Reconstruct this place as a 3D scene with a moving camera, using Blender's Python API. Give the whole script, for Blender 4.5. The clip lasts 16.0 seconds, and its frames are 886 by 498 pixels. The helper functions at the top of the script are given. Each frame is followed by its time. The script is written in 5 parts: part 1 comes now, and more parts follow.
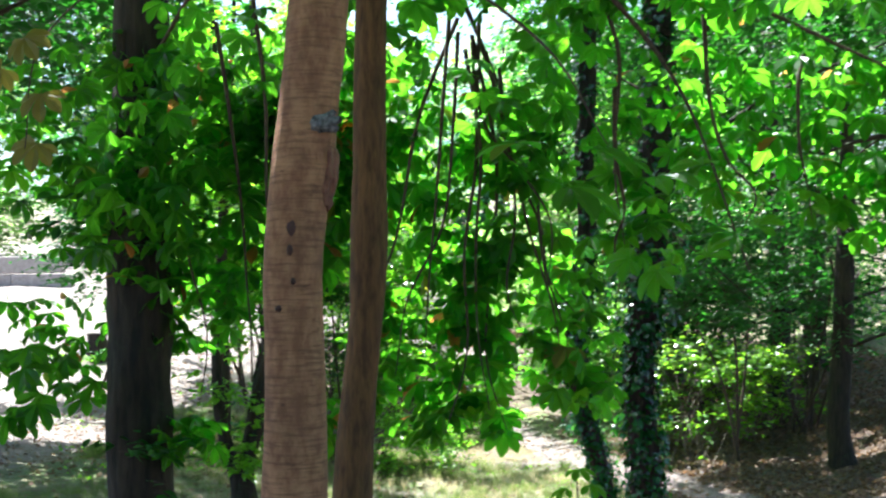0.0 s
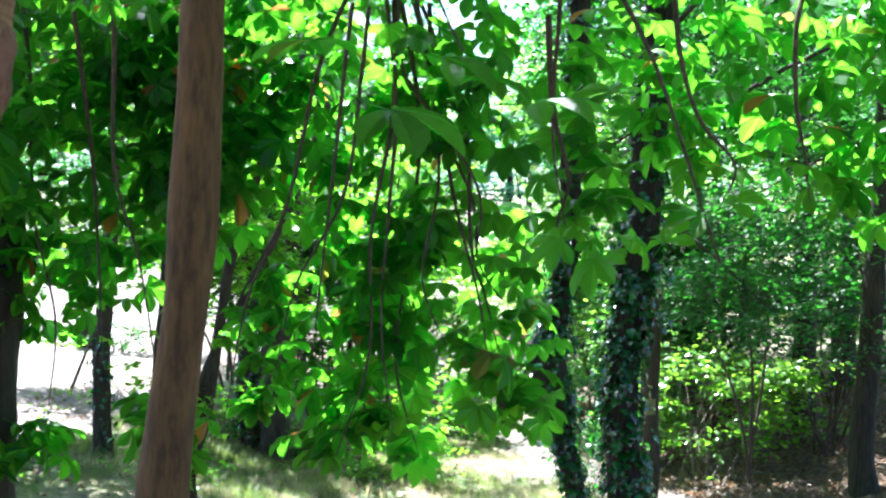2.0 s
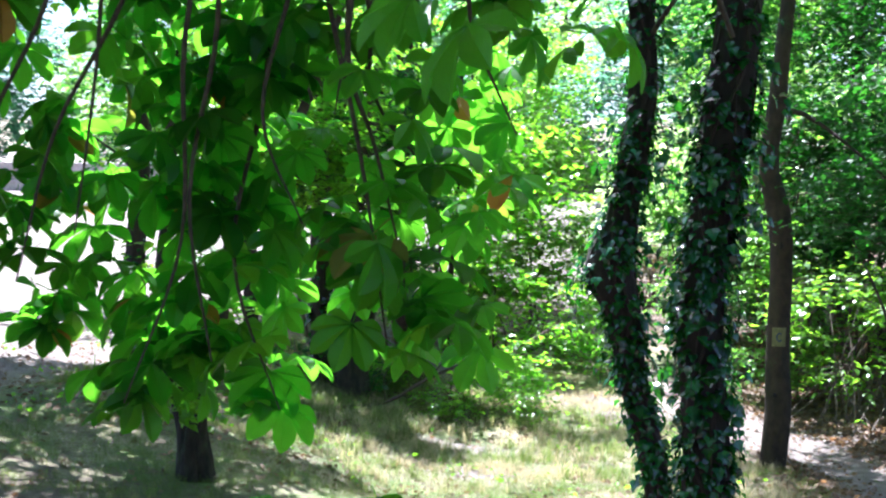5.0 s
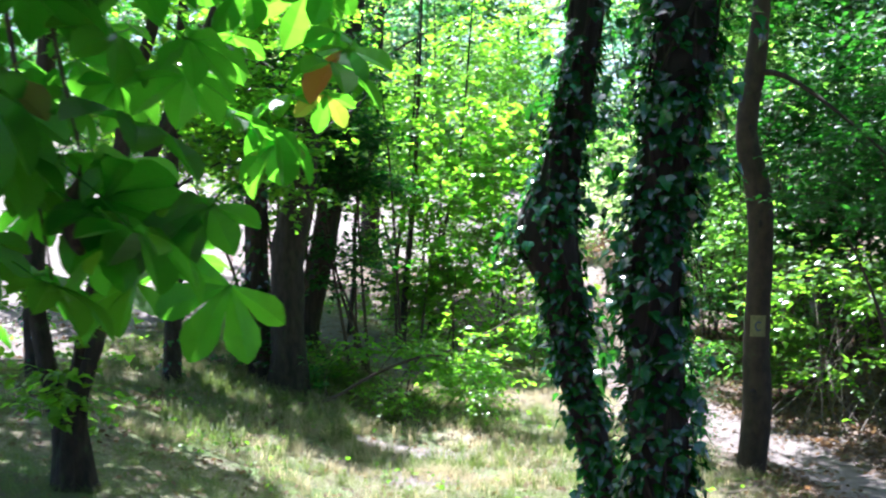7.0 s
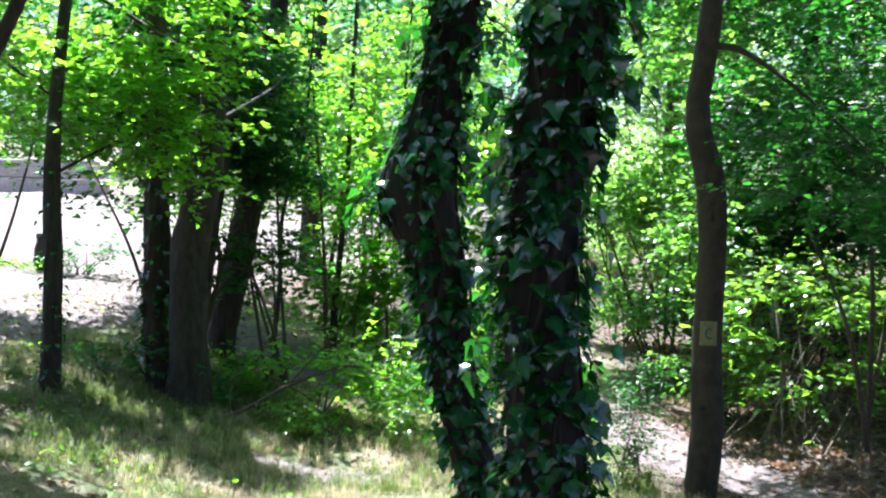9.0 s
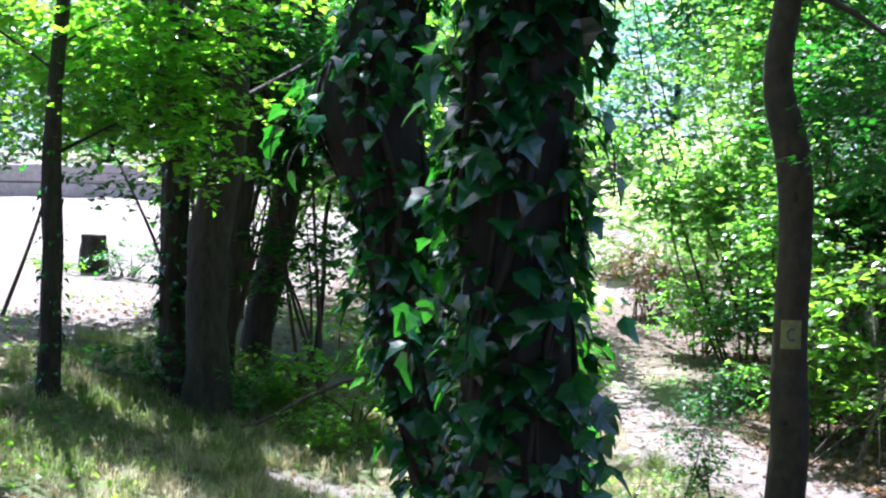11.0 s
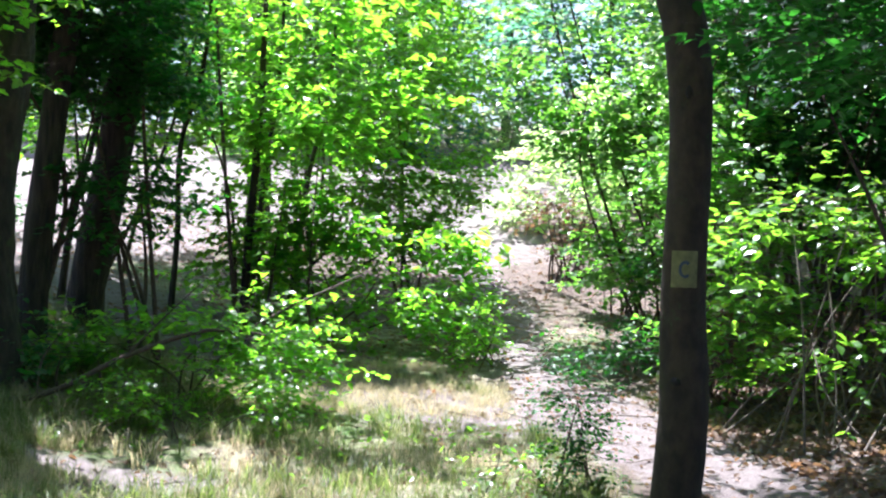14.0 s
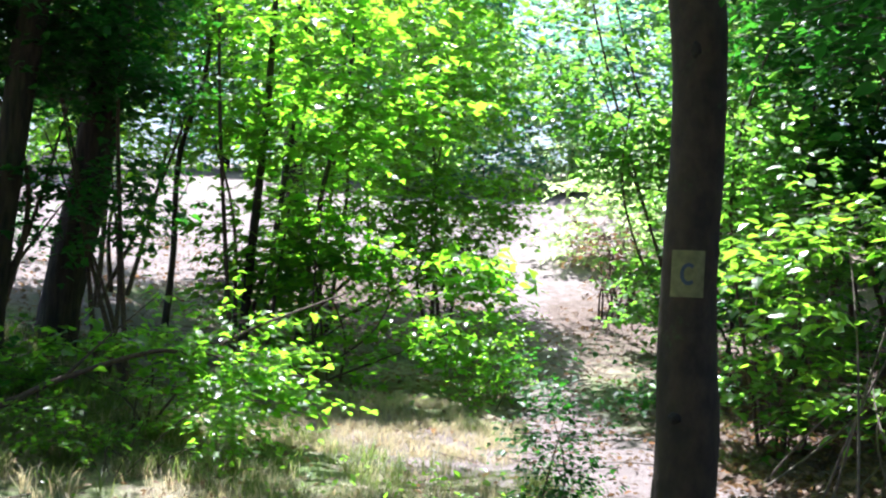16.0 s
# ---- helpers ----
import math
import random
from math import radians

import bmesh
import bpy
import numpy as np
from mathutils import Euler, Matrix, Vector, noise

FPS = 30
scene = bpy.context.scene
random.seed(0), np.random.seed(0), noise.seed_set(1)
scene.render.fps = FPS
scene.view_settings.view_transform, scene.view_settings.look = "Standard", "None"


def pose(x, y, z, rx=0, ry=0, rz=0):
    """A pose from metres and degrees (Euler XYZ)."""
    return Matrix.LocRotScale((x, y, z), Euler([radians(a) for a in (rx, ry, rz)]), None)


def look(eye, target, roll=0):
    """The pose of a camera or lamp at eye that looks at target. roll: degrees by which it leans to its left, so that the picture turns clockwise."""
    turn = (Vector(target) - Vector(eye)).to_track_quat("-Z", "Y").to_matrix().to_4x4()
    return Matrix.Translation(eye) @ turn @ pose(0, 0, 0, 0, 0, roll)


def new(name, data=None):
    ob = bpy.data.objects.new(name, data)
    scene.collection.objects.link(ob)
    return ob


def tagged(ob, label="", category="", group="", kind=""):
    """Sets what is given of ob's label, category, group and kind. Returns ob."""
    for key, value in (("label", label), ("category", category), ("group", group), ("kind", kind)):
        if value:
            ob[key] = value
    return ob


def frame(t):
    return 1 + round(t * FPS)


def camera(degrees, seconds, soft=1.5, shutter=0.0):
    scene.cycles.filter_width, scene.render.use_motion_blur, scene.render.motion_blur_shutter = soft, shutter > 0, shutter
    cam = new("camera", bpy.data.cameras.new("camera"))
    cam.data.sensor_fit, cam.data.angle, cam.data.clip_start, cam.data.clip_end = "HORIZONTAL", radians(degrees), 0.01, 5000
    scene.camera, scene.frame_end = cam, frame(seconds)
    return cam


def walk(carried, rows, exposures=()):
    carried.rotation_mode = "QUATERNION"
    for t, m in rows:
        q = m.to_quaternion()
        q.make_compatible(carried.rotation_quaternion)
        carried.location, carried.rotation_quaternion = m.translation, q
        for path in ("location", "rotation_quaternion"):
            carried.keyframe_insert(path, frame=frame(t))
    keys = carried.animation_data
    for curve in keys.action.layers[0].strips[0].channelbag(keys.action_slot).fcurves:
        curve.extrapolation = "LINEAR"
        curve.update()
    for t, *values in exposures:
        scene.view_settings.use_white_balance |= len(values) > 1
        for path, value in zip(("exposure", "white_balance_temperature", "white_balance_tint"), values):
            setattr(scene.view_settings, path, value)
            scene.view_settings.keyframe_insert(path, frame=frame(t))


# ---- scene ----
cam = camera(40.7, 16.0, soft=2.2, shutter=0.3)
PATH = [
    (0, (-0.463, -1.412, 1.345), (-0.453, 0.587, 1.407), -0.7),
    (0.5, (-0.319, -0.994, 1.347), (-0.395, 1.004, 1.367), -1.9),
    (1, (-0.13, -0.597, 1.283), (-0.117, 1.403, 1.254), -1.1),
    (1.5, (0.0, 0.0, 1.3), (0.0, 2.0, 1.3), 0.0),
    (2, (0.296, 0.266, 1.285), (0.243, 2.264, 1.344), 1.5),
    (2.5, (0.472, 0.803, 1.194), (0.458, 2.802, 1.27), 1.4),
    (3, (0.676, 1.3, 1.183), (0.62, 3.299, 1.2), 1.8),
    (3.5, (0.866, 1.642, 1.076), (0.727, 3.637, 1.076), 2.1),
    (4, (0.988, 2.145, 1.066), (0.728, 4.128, 1.042), 2.4),
    (6.5, (1.495, 4.212, 0.767), (1.156, 6.181, 0.69), 0.6),
    (7, (1.521, 4.719, 0.689), (1.22, 6.695, 0.633), 1.0),
    (7.5, (1.638, 5.122, 0.611), (1.402, 7.107, 0.562), 0.8),
    (8, (1.69, 5.629, 0.52), (1.471, 7.617, 0.489), 0.7),
    (8.5, (1.82, 5.993, 0.468), (1.563, 7.976, 0.44), 1.1),
    (9, (1.911, 6.461, 0.364), (1.654, 8.444, 0.347), 1.7),
    (11.5, (2.262, 8.502, 0.078), (1.829, 10.455, 0.085), 1.3),
    (12, (2.379, 8.892, 0.039), (1.932, 10.842, 0.042), 0.8),
    (12.5, (2.418, 9.347, -0.052), (2.054, 11.314, -0.055), 1.1),
    (13, (2.561, 9.75, -0.117), (2.235, 11.723, -0.138), 0.9),
    (13.5, (2.639, 10.192, -0.195), (2.33, 12.168, -0.23), 0.8),
    (14, (2.73, 10.634, -0.26), (2.408, 12.607, -0.298), 1.4),
    (14.5, (2.873, 11.089, -0.338), (2.583, 13.067, -0.387), 3.0),
    (15, (2.977, 11.544, -0.39), (2.647, 13.517, -0.393), 3.8),
    (15.5, (3.094, 11.921, -0.468), (2.66, 13.873, -0.444), 3.2),
    (16, (3.237, 12.363, -0.546), (2.772, 14.308, -0.508), 2.4),
]
walk(cam, [(t, look(eye, target, roll)) for t, eye, target, roll in PATH], [(0, 2.6, 5800, 5), (1.5, 2.97, 5450, 6), (2.5, 3.25, 5450, 11), (4.0, 2.9, 5450, 15), (6.5, 2.53, 5450, 15), (9.0, 2.48, 5500, 14), (12, 2.46, 5300, 17), (14.5, 2.3, 5550, 18), (16, 2.25, 5600, 18)])

# ---- light ----
SUN_ELEVATION, SUN_AZIMUTH = radians(67), radians(-30)  # azimuth clockwise from +y
SUN_WAY = Vector((math.sin(SUN_AZIMUTH) * math.cos(SUN_ELEVATION), math.cos(SUN_AZIMUTH) * math.cos(SUN_ELEVATION), math.sin(SUN_ELEVATION)))
world = bpy.data.worlds.new("sky")
scene.world = world
world.use_nodes = True
sky = world.node_tree.nodes.new("ShaderNodeTexSky")
sky.sky_type, sky.sun_disc = "NISHITA", False
sky.sun_elevation, sky.sun_rotation = SUN_ELEVATION, SUN_AZIMUTH
sky.dust_density = 3.0
back = world.node_tree.nodes["Background"]
world.node_tree.links.new(sky.outputs[0], back.inputs[0])
back.inputs[1].default_value = 0.062
sun_data = bpy.data.lights.new("sun", "SUN")
sun_data.energy, sun_data.angle, sun_data.color = 5.0, radians(0.53), (1.0, 0.95, 0.86)
sun = new("sun", sun_data)
sun.matrix_world = look(SUN_WAY * 60, (0, 0, 0))

# ---- materials ----
def material(name):
    m = bpy.data.materials.new(name)
    m.use_nodes = True
    nt = m.node_tree
    nt.nodes.clear()
    return m, nt, nt.nodes.new("ShaderNodeOutputMaterial")


def node(nt, kind, **values):
    n = nt.nodes.new(kind)
    for key, value in values.items():
        n.inputs[key.replace("_", " ")].default_value = value
    return n


def ramp(nt, source, stops):
    n = nt.nodes.new("ShaderNodeValToRGB")
    while len(n.color_ramp.elements) < len(stops):
        n.color_ramp.elements.new(0.5)
    for e, (at, colour) in zip(n.color_ramp.elements, stops):
        e.position, e.color = at, (*colour, 1)
    nt.links.new(source, n.inputs[0])
    return n.outputs[0]


def mixed(nt, factor, a, b, blend="MIX"):
    n = nt.nodes.new("ShaderNodeMix")
    n.data_type, n.blend_type = "RGBA", blend
    for socket, value in ((n.inputs[0], factor), (n.inputs[6], a), (n.inputs[7], b)):
        if isinstance(value, bpy.types.NodeSocket):
            nt.links.new(value, socket)
        else:
            socket.default_value = value if not isinstance(value, tuple) else (*value, 1)
    return n.outputs[2]


def coords(nt, scale=(1, 1, 1)):
    c = nt.nodes.new("ShaderNodeTexCoord")
    m = nt.nodes.new("ShaderNodeMapping")
    m.inputs["Scale"].default_value = scale
    nt.links.new(c.outputs["Object"], m.inputs[0])
    return m.outputs[0]


def noise_of(nt, vector, scale, detail=5.0, rough=0.6):
    n = node(nt, "ShaderNodeTexNoise", Scale=scale, Detail=detail, Roughness=rough)
    nt.links.new(vector, n.inputs["Vector"])
    return n.outputs["Fac"]


def leaf_material(name, dark, light, glow, gloss=0.35, island=True, dry=0.0, shine=0.45, thin=0.58, veins=False):
    """A leaf: a waxy face that reflects a little, and a body that lets light through."""
    m, nt, out = material(name)
    if island:
        rnd = nt.nodes.new("ShaderNodeNewGeometry").outputs["Random Per Island"]
    else:
        rnd = nt.nodes.new("ShaderNodeObjectInfo").outputs["Random"]
    base = ramp(nt, rnd, [(0.0, dark), (0.75, light), (1.0, tuple(min(1, v * 1.5) for v in light))])
    through_colour = ramp(nt, rnd, [(0.0, tuple(v * 0.6 for v in glow)), (0.7, glow), (1.0, (glow[0] * 1.3, glow[1] * 1.1, glow[2]))])
    spots = noise_of(nt, coords(nt), 30.0, 3)
    blot = ramp(nt, spots, [(0.0, (0.7, 0.7, 0.7)), (0.5, (1, 1, 1)), (1.0, (1.12, 1.05, 0.9))])
    base = mixed(nt, 0.8, base, blot, "MULTIPLY")
    through_colour = mixed(nt, 0.8, through_colour, blot, "MULTIPLY")
    if dry:
        brown = ramp(nt, rnd, [(1.0 - dry - 0.01, (0, 0, 0)), (1.0 - dry, (1, 1, 1))])
        base = mixed(nt, brown, base, (0.22, 0.10, 0.03))
        through_colour = mixed(nt, brown, through_colour, (0.45, 0.2, 0.05))
    if veins:
        # pale ribs: the midrib and two pairs of side ribs that leave its foot
        parts = nt.nodes.new("ShaderNodeSeparateXYZ")
        nt.links.new(coords(nt), parts.inputs[0])
        across = nt.nodes.new("ShaderNodeMath")
        across.operation = "ABSOLUTE"
        nt.links.new(parts.outputs["X"], across.inputs[0])
        for slope in (0.0, 0.75, 2.6):
            line = nt.nodes.new("ShaderNodeMath")
            line.operation = "MULTIPLY_ADD"
            nt.links.new(parts.outputs["Y"], line.inputs[0])
            line.inputs[1].default_value, line.inputs[2].default_value = slope, -0.1 * slope
            off = nt.nodes.new("ShaderNodeMath")
            off.operation = "COMPARE"
            nt.links.new(across.outputs[0], off.inputs[0])
            nt.links.new(line.outputs[0], off.inputs[1])
            off.inputs[2].default_value = 0.014 * (1 + slope)
            weight = nt.nodes.new("ShaderNodeMath")
            weight.operation = "MULTIPLY"
            nt.links.new(off.outputs[0], weight.inputs[0])
            weight.inputs[1].default_value = 0.3
            base = mixed(nt, weight.outputs[0], base, (0.10, 0.17, 0.10))
    face = node(nt, "ShaderNodeBsdfPrincipled", Roughness=gloss)
    face.inputs["Specular IOR Level"].default_value = shine
    nt.links.new(base, face.inputs["Base Color"])
    body = nt.nodes.new("ShaderNodeBsdfTranslucent")
    nt.links.new(through_colour, body.inputs["Color"])
    mix = nt.nodes.new("ShaderNodeMixShader")
    mix.inputs[0].default_value = thin
    nt.links.new(face.outputs[0], mix.inputs[1])
    nt.links.new(body.outputs[0], mix.inputs[2])
    nt.links.new(mix.outputs[0], out.inputs[0])
    return m


def bark_material(name, dark, light, stretch=(9, 9, 1.6), relief=0.35, moss=0.0, rings=False):
    m, nt, out = material(name)
    v = coords(nt, stretch)
    grain = noise_of(nt, v, 3.0, 8, 0.65)
    broad = noise_of(nt, coords(nt), 1.6, 4)
    base = ramp(nt, grain, [(0.38, dark), (0.62, light)])
    base = mixed(nt, 0.7, base, ramp(nt, broad, [(0.25, (0.5, 0.48, 0.46)), (0.7, (1.15, 1.1, 1.05))]), "MULTIPLY")
    height = grain
    if rings:
        lines = noise_of(nt, coords(nt, (5, 5, 75)), 1.0, 4, 0.7)
        base = mixed(nt, ramp(nt, lines, [(0.49, (0, 0, 0)), (0.62, (0.65, 0.65, 0.65))]), base, tuple(v * 0.5 for v in dark))
        scars = noise_of(nt, coords(nt, (4, 4, 9)), 1.3, 3, 0.6)
        base = mixed(nt, ramp(nt, scars, [(0.66, (0, 0, 0)), (0.74, (1, 1, 1))]), base, (0.06, 0.018, 0.012))
        add = nt.nodes.new("ShaderNodeMath")
        nt.links.new(grain, add.inputs[0])
        nt.links.new(lines, add.inputs[1])
        height = add.outputs[0]
    if moss:
        green = noise_of(nt, coords(nt), 5.0, 6, 0.7)
        base = mixed(nt, ramp(nt, green, [(0.62 - moss * 0.4, (0, 0, 0)), (0.75, (0.8, 0.8, 0.8))]), base, (0.035, 0.07, 0.015))
    bump = node(nt, "ShaderNodeBump", Strength=relief, Distance=0.035)
    nt.links.new(height, bump.inputs["Height"])
    face = node(nt, "ShaderNodeBsdfPrincipled", Roughness=0.85)
    nt.links.new(base, face.inputs["Base Color"])
    nt.links.new(bump.outputs[0], face.inputs["Normal"])
    nt.links.new(face.outputs[0], out.inputs[0])
    return m


def plain_material(name, dark, light, scale=12.0, rough=0.8, relief=0.2):
    m, nt, out = material(name)
    v = coords(nt)
    fine, broad = noise_of(nt, v, scale, 7, 0.65), noise_of(nt, v, scale / 8, 4)
    base = ramp(nt, fine, [(0.3, dark), (0.7, light)])
    base = mixed(nt, 0.7, base, ramp(nt, broad, [(0.3, (0.7, 0.7, 0.7)), (0.7, (1.1, 1.1, 1.1))]), "MULTIPLY")
    bump = node(nt, "ShaderNodeBump", Strength=relief, Distance=0.01)
    nt.links.new(fine, bump.inputs["Height"])
    face = node(nt, "ShaderNodeBsdfPrincipled", Roughness=rough)
    nt.links.new(base, face.inputs["Base Color"])
    nt.links.new(bump.outputs[0], face.inputs["Normal"])
    nt.links.new(face.outputs[0], out.inputs[0])
    return m


def ground_material():
    """Forest soil, worn dirt where the path runs, grass and leaf litter by their own stretches."""
    m, nt, out = material("forest_ground")
    v = coords(nt)
    fine, mid, broad = noise_of(nt, v, 38, 6, 0.7), noise_of(nt, v, 5.0, 5), noise_of(nt, v, 0.8, 4)
    dirt = ramp(nt, fine, [(0.3, (0.13, 0.106, 0.1)), (0.7, (0.265, 0.22, 0.208))])
    dirt = mixed(nt, 0.8, dirt, ramp(nt, mid, [(0.3, (0.7, 0.68, 0.66)), (0.65, (1.1, 1.1, 1.1))]), "MULTIPLY")
    soil = ramp(nt, fine, [(0.32, (0.045, 0.032, 0.024)), (0.68, (0.21, 0.155, 0.12))])
    green = ramp(nt, fine, [(0.33, (0.05, 0.085, 0.022)), (0.66, (0.16, 0.22, 0.07))])
    straw = ramp(nt, fine, [(0.33, (0.16, 0.13, 0.08)), (0.66, (0.42, 0.37, 0.25))])
    grass = mixed(nt, ramp(nt, broad, [(0.46, (0, 0, 0)), (0.6, (1, 1, 1))]), green, straw)
    masks = {}
    for key in ("path", "grass"):
        a = nt.nodes.new("ShaderNodeAttribute")
        a.attribute_name = key
        add = nt.nodes.new("ShaderNodeMath")
        add.operation = "MULTIPLY_ADD"
        nt.links.new(mid, add.inputs[0])
        add.inputs[1].default_value = 0.9
        nt.links.new(a.outputs["Fac"], add.inputs[2])
        masks[key] = ramp(nt, add.outputs[0], [(0.78, (0, 0, 0)), (1.02, (1, 1, 1))])
    base = mixed(nt, masks["grass"], soil, grass)
    base = mixed(nt, masks["path"], base, dirt)
    bump = node(nt, "ShaderNodeBump", Strength=0.9, Distance=0.05)
    nt.links.new(fine, bump.inputs["Height"])
    face = node(nt, "ShaderNodeBsdfPrincipled", Roughness=0.95)
    nt.links.new(base, face.inputs["Base Color"])
    nt.links.new(bump.outputs[0], face.inputs["Normal"])
    nt.links.new(face.outputs[0], out.inputs[0])
    return m


M_GROUND = ground_material()
M_CHERRY = bark_material("pale_ringed_bark", (0.22, 0.10, 0.052), (0.40, 0.21, 0.112), (6, 6, 3), 0.25, rings=True)
M_BROWN = bark_material("red_brown_bark", (0.06, 0.026, 0.009), (0.15, 0.072, 0.024), (10, 10, 2), 0.35)
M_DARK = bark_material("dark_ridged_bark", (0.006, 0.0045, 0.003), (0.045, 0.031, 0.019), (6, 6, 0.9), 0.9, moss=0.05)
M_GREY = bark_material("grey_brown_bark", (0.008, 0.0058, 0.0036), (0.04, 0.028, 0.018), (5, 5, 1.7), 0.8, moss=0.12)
# Near-black bark: the shade between ivy leaves is put into its colour
M_IVIED = bark_material("shade_toned_dark_bark", (0.0025, 0.0018, 0.0012), (0.013, 0.0085, 0.0055), (12, 12, 1.8), 0.6)
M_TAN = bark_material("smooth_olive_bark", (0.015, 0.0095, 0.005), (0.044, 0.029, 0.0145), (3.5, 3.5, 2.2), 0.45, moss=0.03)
M_TWIG = bark_material("twig_bark", (0.035, 0.022, 0.015), (0.10, 0.065, 0.045), (20, 20, 8), 0.2)
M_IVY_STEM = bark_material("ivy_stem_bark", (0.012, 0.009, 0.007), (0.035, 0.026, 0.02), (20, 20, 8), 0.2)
M_DEAD = bark_material("dead_wood", (0.07, 0.055, 0.043), (0.19, 0.155, 0.125), (16, 16, 3), 0.4)
M_CHESTNUT = leaf_material("chestnut_leaf", (0.014, 0.07, 0.014), (0.034, 0.12, 0.022), (0.13, 0.46, 0.014), 0.33, island=False, thin=0.74)
M_CHESTNUT_FAR = leaf_material("chestnut_leaf_mass", (0.014, 0.07, 0.014), (0.034, 0.12, 0.022), (0.13, 0.46, 0.014), 0.33, dry=0.012, thin=0.74)
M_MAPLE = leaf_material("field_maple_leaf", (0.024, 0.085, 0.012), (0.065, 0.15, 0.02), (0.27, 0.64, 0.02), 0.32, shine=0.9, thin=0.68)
# Dark green leaf, with the gloom of the understorey put into its colour
M_SHADE = leaf_material("dark_shade_toned_leaf", (0.014, 0.06, 0.016), (0.032, 0.105, 0.024), (0.042, 0.22, 0.014), 0.42)
# Leaf of the far trees, its colour paled to carry haze and glare
M_FAR = leaf_material("hazed_far_leaf", (0.07, 0.16, 0.06), (0.15, 0.27, 0.10), (0.45, 0.78, 0.18), 0.5, thin=0.75)
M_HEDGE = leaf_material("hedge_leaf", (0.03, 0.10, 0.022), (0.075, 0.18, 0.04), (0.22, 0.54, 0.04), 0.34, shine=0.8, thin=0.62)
# Glossy leaf of the bank shrub, sunlight put into its lighter colour
M_LIT = leaf_material("glossy_sun_toned_leaf", (0.04, 0.12, 0.02), (0.09, 0.21, 0.04), (0.28, 0.60, 0.03), 0.27, shine=1.0, thin=0.58)
# Paler leaf: sun glare and haze of the far slope mixed into its colour
M_PALE = leaf_material("sun_haze_toned_leaf", (0.16, 0.24, 0.09), (0.30, 0.38, 0.17), (0.60, 0.82, 0.32), 0.5, thin=0.75)
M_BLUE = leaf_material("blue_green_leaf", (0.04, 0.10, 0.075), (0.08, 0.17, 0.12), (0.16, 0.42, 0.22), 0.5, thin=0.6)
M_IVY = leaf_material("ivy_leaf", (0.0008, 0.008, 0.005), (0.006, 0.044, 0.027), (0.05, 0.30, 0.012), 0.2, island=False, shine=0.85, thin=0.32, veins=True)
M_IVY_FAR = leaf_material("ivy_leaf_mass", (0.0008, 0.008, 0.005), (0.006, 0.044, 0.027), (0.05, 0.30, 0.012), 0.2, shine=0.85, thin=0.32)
M_GRASS = leaf_material("grass_blade", (0.045, 0.07, 0.022), (0.12, 0.145, 0.048), (0.2, 0.29, 0.06), 0.5, dry=0.0)
M_STRAW = leaf_material("dry_grass_blade", (0.26, 0.23, 0.13), (0.46, 0.41, 0.27), (0.5, 0.44, 0.24), 0.6)
M_LITTER = leaf_material("dead_leaf", (0.13, 0.08, 0.055), (0.32, 0.22, 0.16), (0.15, 0.09, 0.04), 0.6)
M_YELLOWED = leaf_material("yellowed_leaf", (0.16, 0.14, 0.035), (0.25, 0.2, 0.05), (0.40, 0.36, 0.05), 0.5, island=False)
M_STONE = plain_material("weathered_stone", (0.30, 0.26, 0.25), (0.46, 0.41, 0.39), 9, 0.9, 0.4)
M_SOIL = plain_material("dark_loose_soil", (0.025, 0.017, 0.012), (0.10, 0.072, 0.055), 30, 0.95, 0.8)
M_BLAZE = plain_material("pale_blaze_paint", (0.10, 0.10, 0.033), (0.18, 0.17, 0.062), 25, 0.7, 0.15)
M_BLAZE_INK = plain_material("blue_grey_paint", (0.025, 0.045, 0.07), (0.05, 0.075, 0.11), 30, 0.7, 0.1)
M_WOUND = plain_material("red_brown_scar", (0.11, 0.036, 0.024), (0.27, 0.12, 0.075), 22, 0.8, 0.5)
M_SCAR = plain_material("dark_resin_scar", (0.022, 0.006, 0.004), (0.075, 0.022, 0.015), 40, 0.6, 0.5)
M_KNOT = plain_material("grey_dead_knot", (0.015, 0.015, 0.017), (0.26, 0.26, 0.27), 60, 0.85, 0.9)

# ---- mesh helpers ----
rng = np.random.default_rng(7)


def mesh_of(name, verts, faces, smooth=False):
    """A mesh from arrays of places and of faces that all have the same number of corners."""
    verts, faces = np.asarray(verts, np.float32), np.asarray(faces, np.int32)
    me = bpy.data.meshes.new(name)
    me.vertices.add(len(verts))
    me.vertices.foreach_set("co", verts.ravel())
    me.loops.add(faces.size)
    me.loops.foreach_set("vertex_index", faces.ravel())
    me.polygons.add(len(faces))
    me.polygons.foreach_set("loop_start", np.arange(0, faces.size, faces.shape[1], dtype=np.int32))
    me.polygons.foreach_set("use_smooth", np.full(len(faces), smooth))
    me.update(calc_edges=True)
    return me


def thing(name, place, label, category, group="", kind=""):
    ob = new(name)
    ob.empty_display_size = 0.1
    ob.location = place
    return tagged(ob, label, category, group, kind)


def part(name, me, mat, parent, label="", kind=""):
    """One mesh object under a thing or a part; its mesh is in the world's metres."""
    ob = new(name, me)
    if mat is not None and not me.materials:
        me.materials.append(mat)
    ob.parent = parent
    top = parent
    shift = Vector((0, 0, 0))
    while top is not None:
        shift += top.location
        top = top.parent
    ob.location = -shift
    return tagged(ob, label, kind=kind)


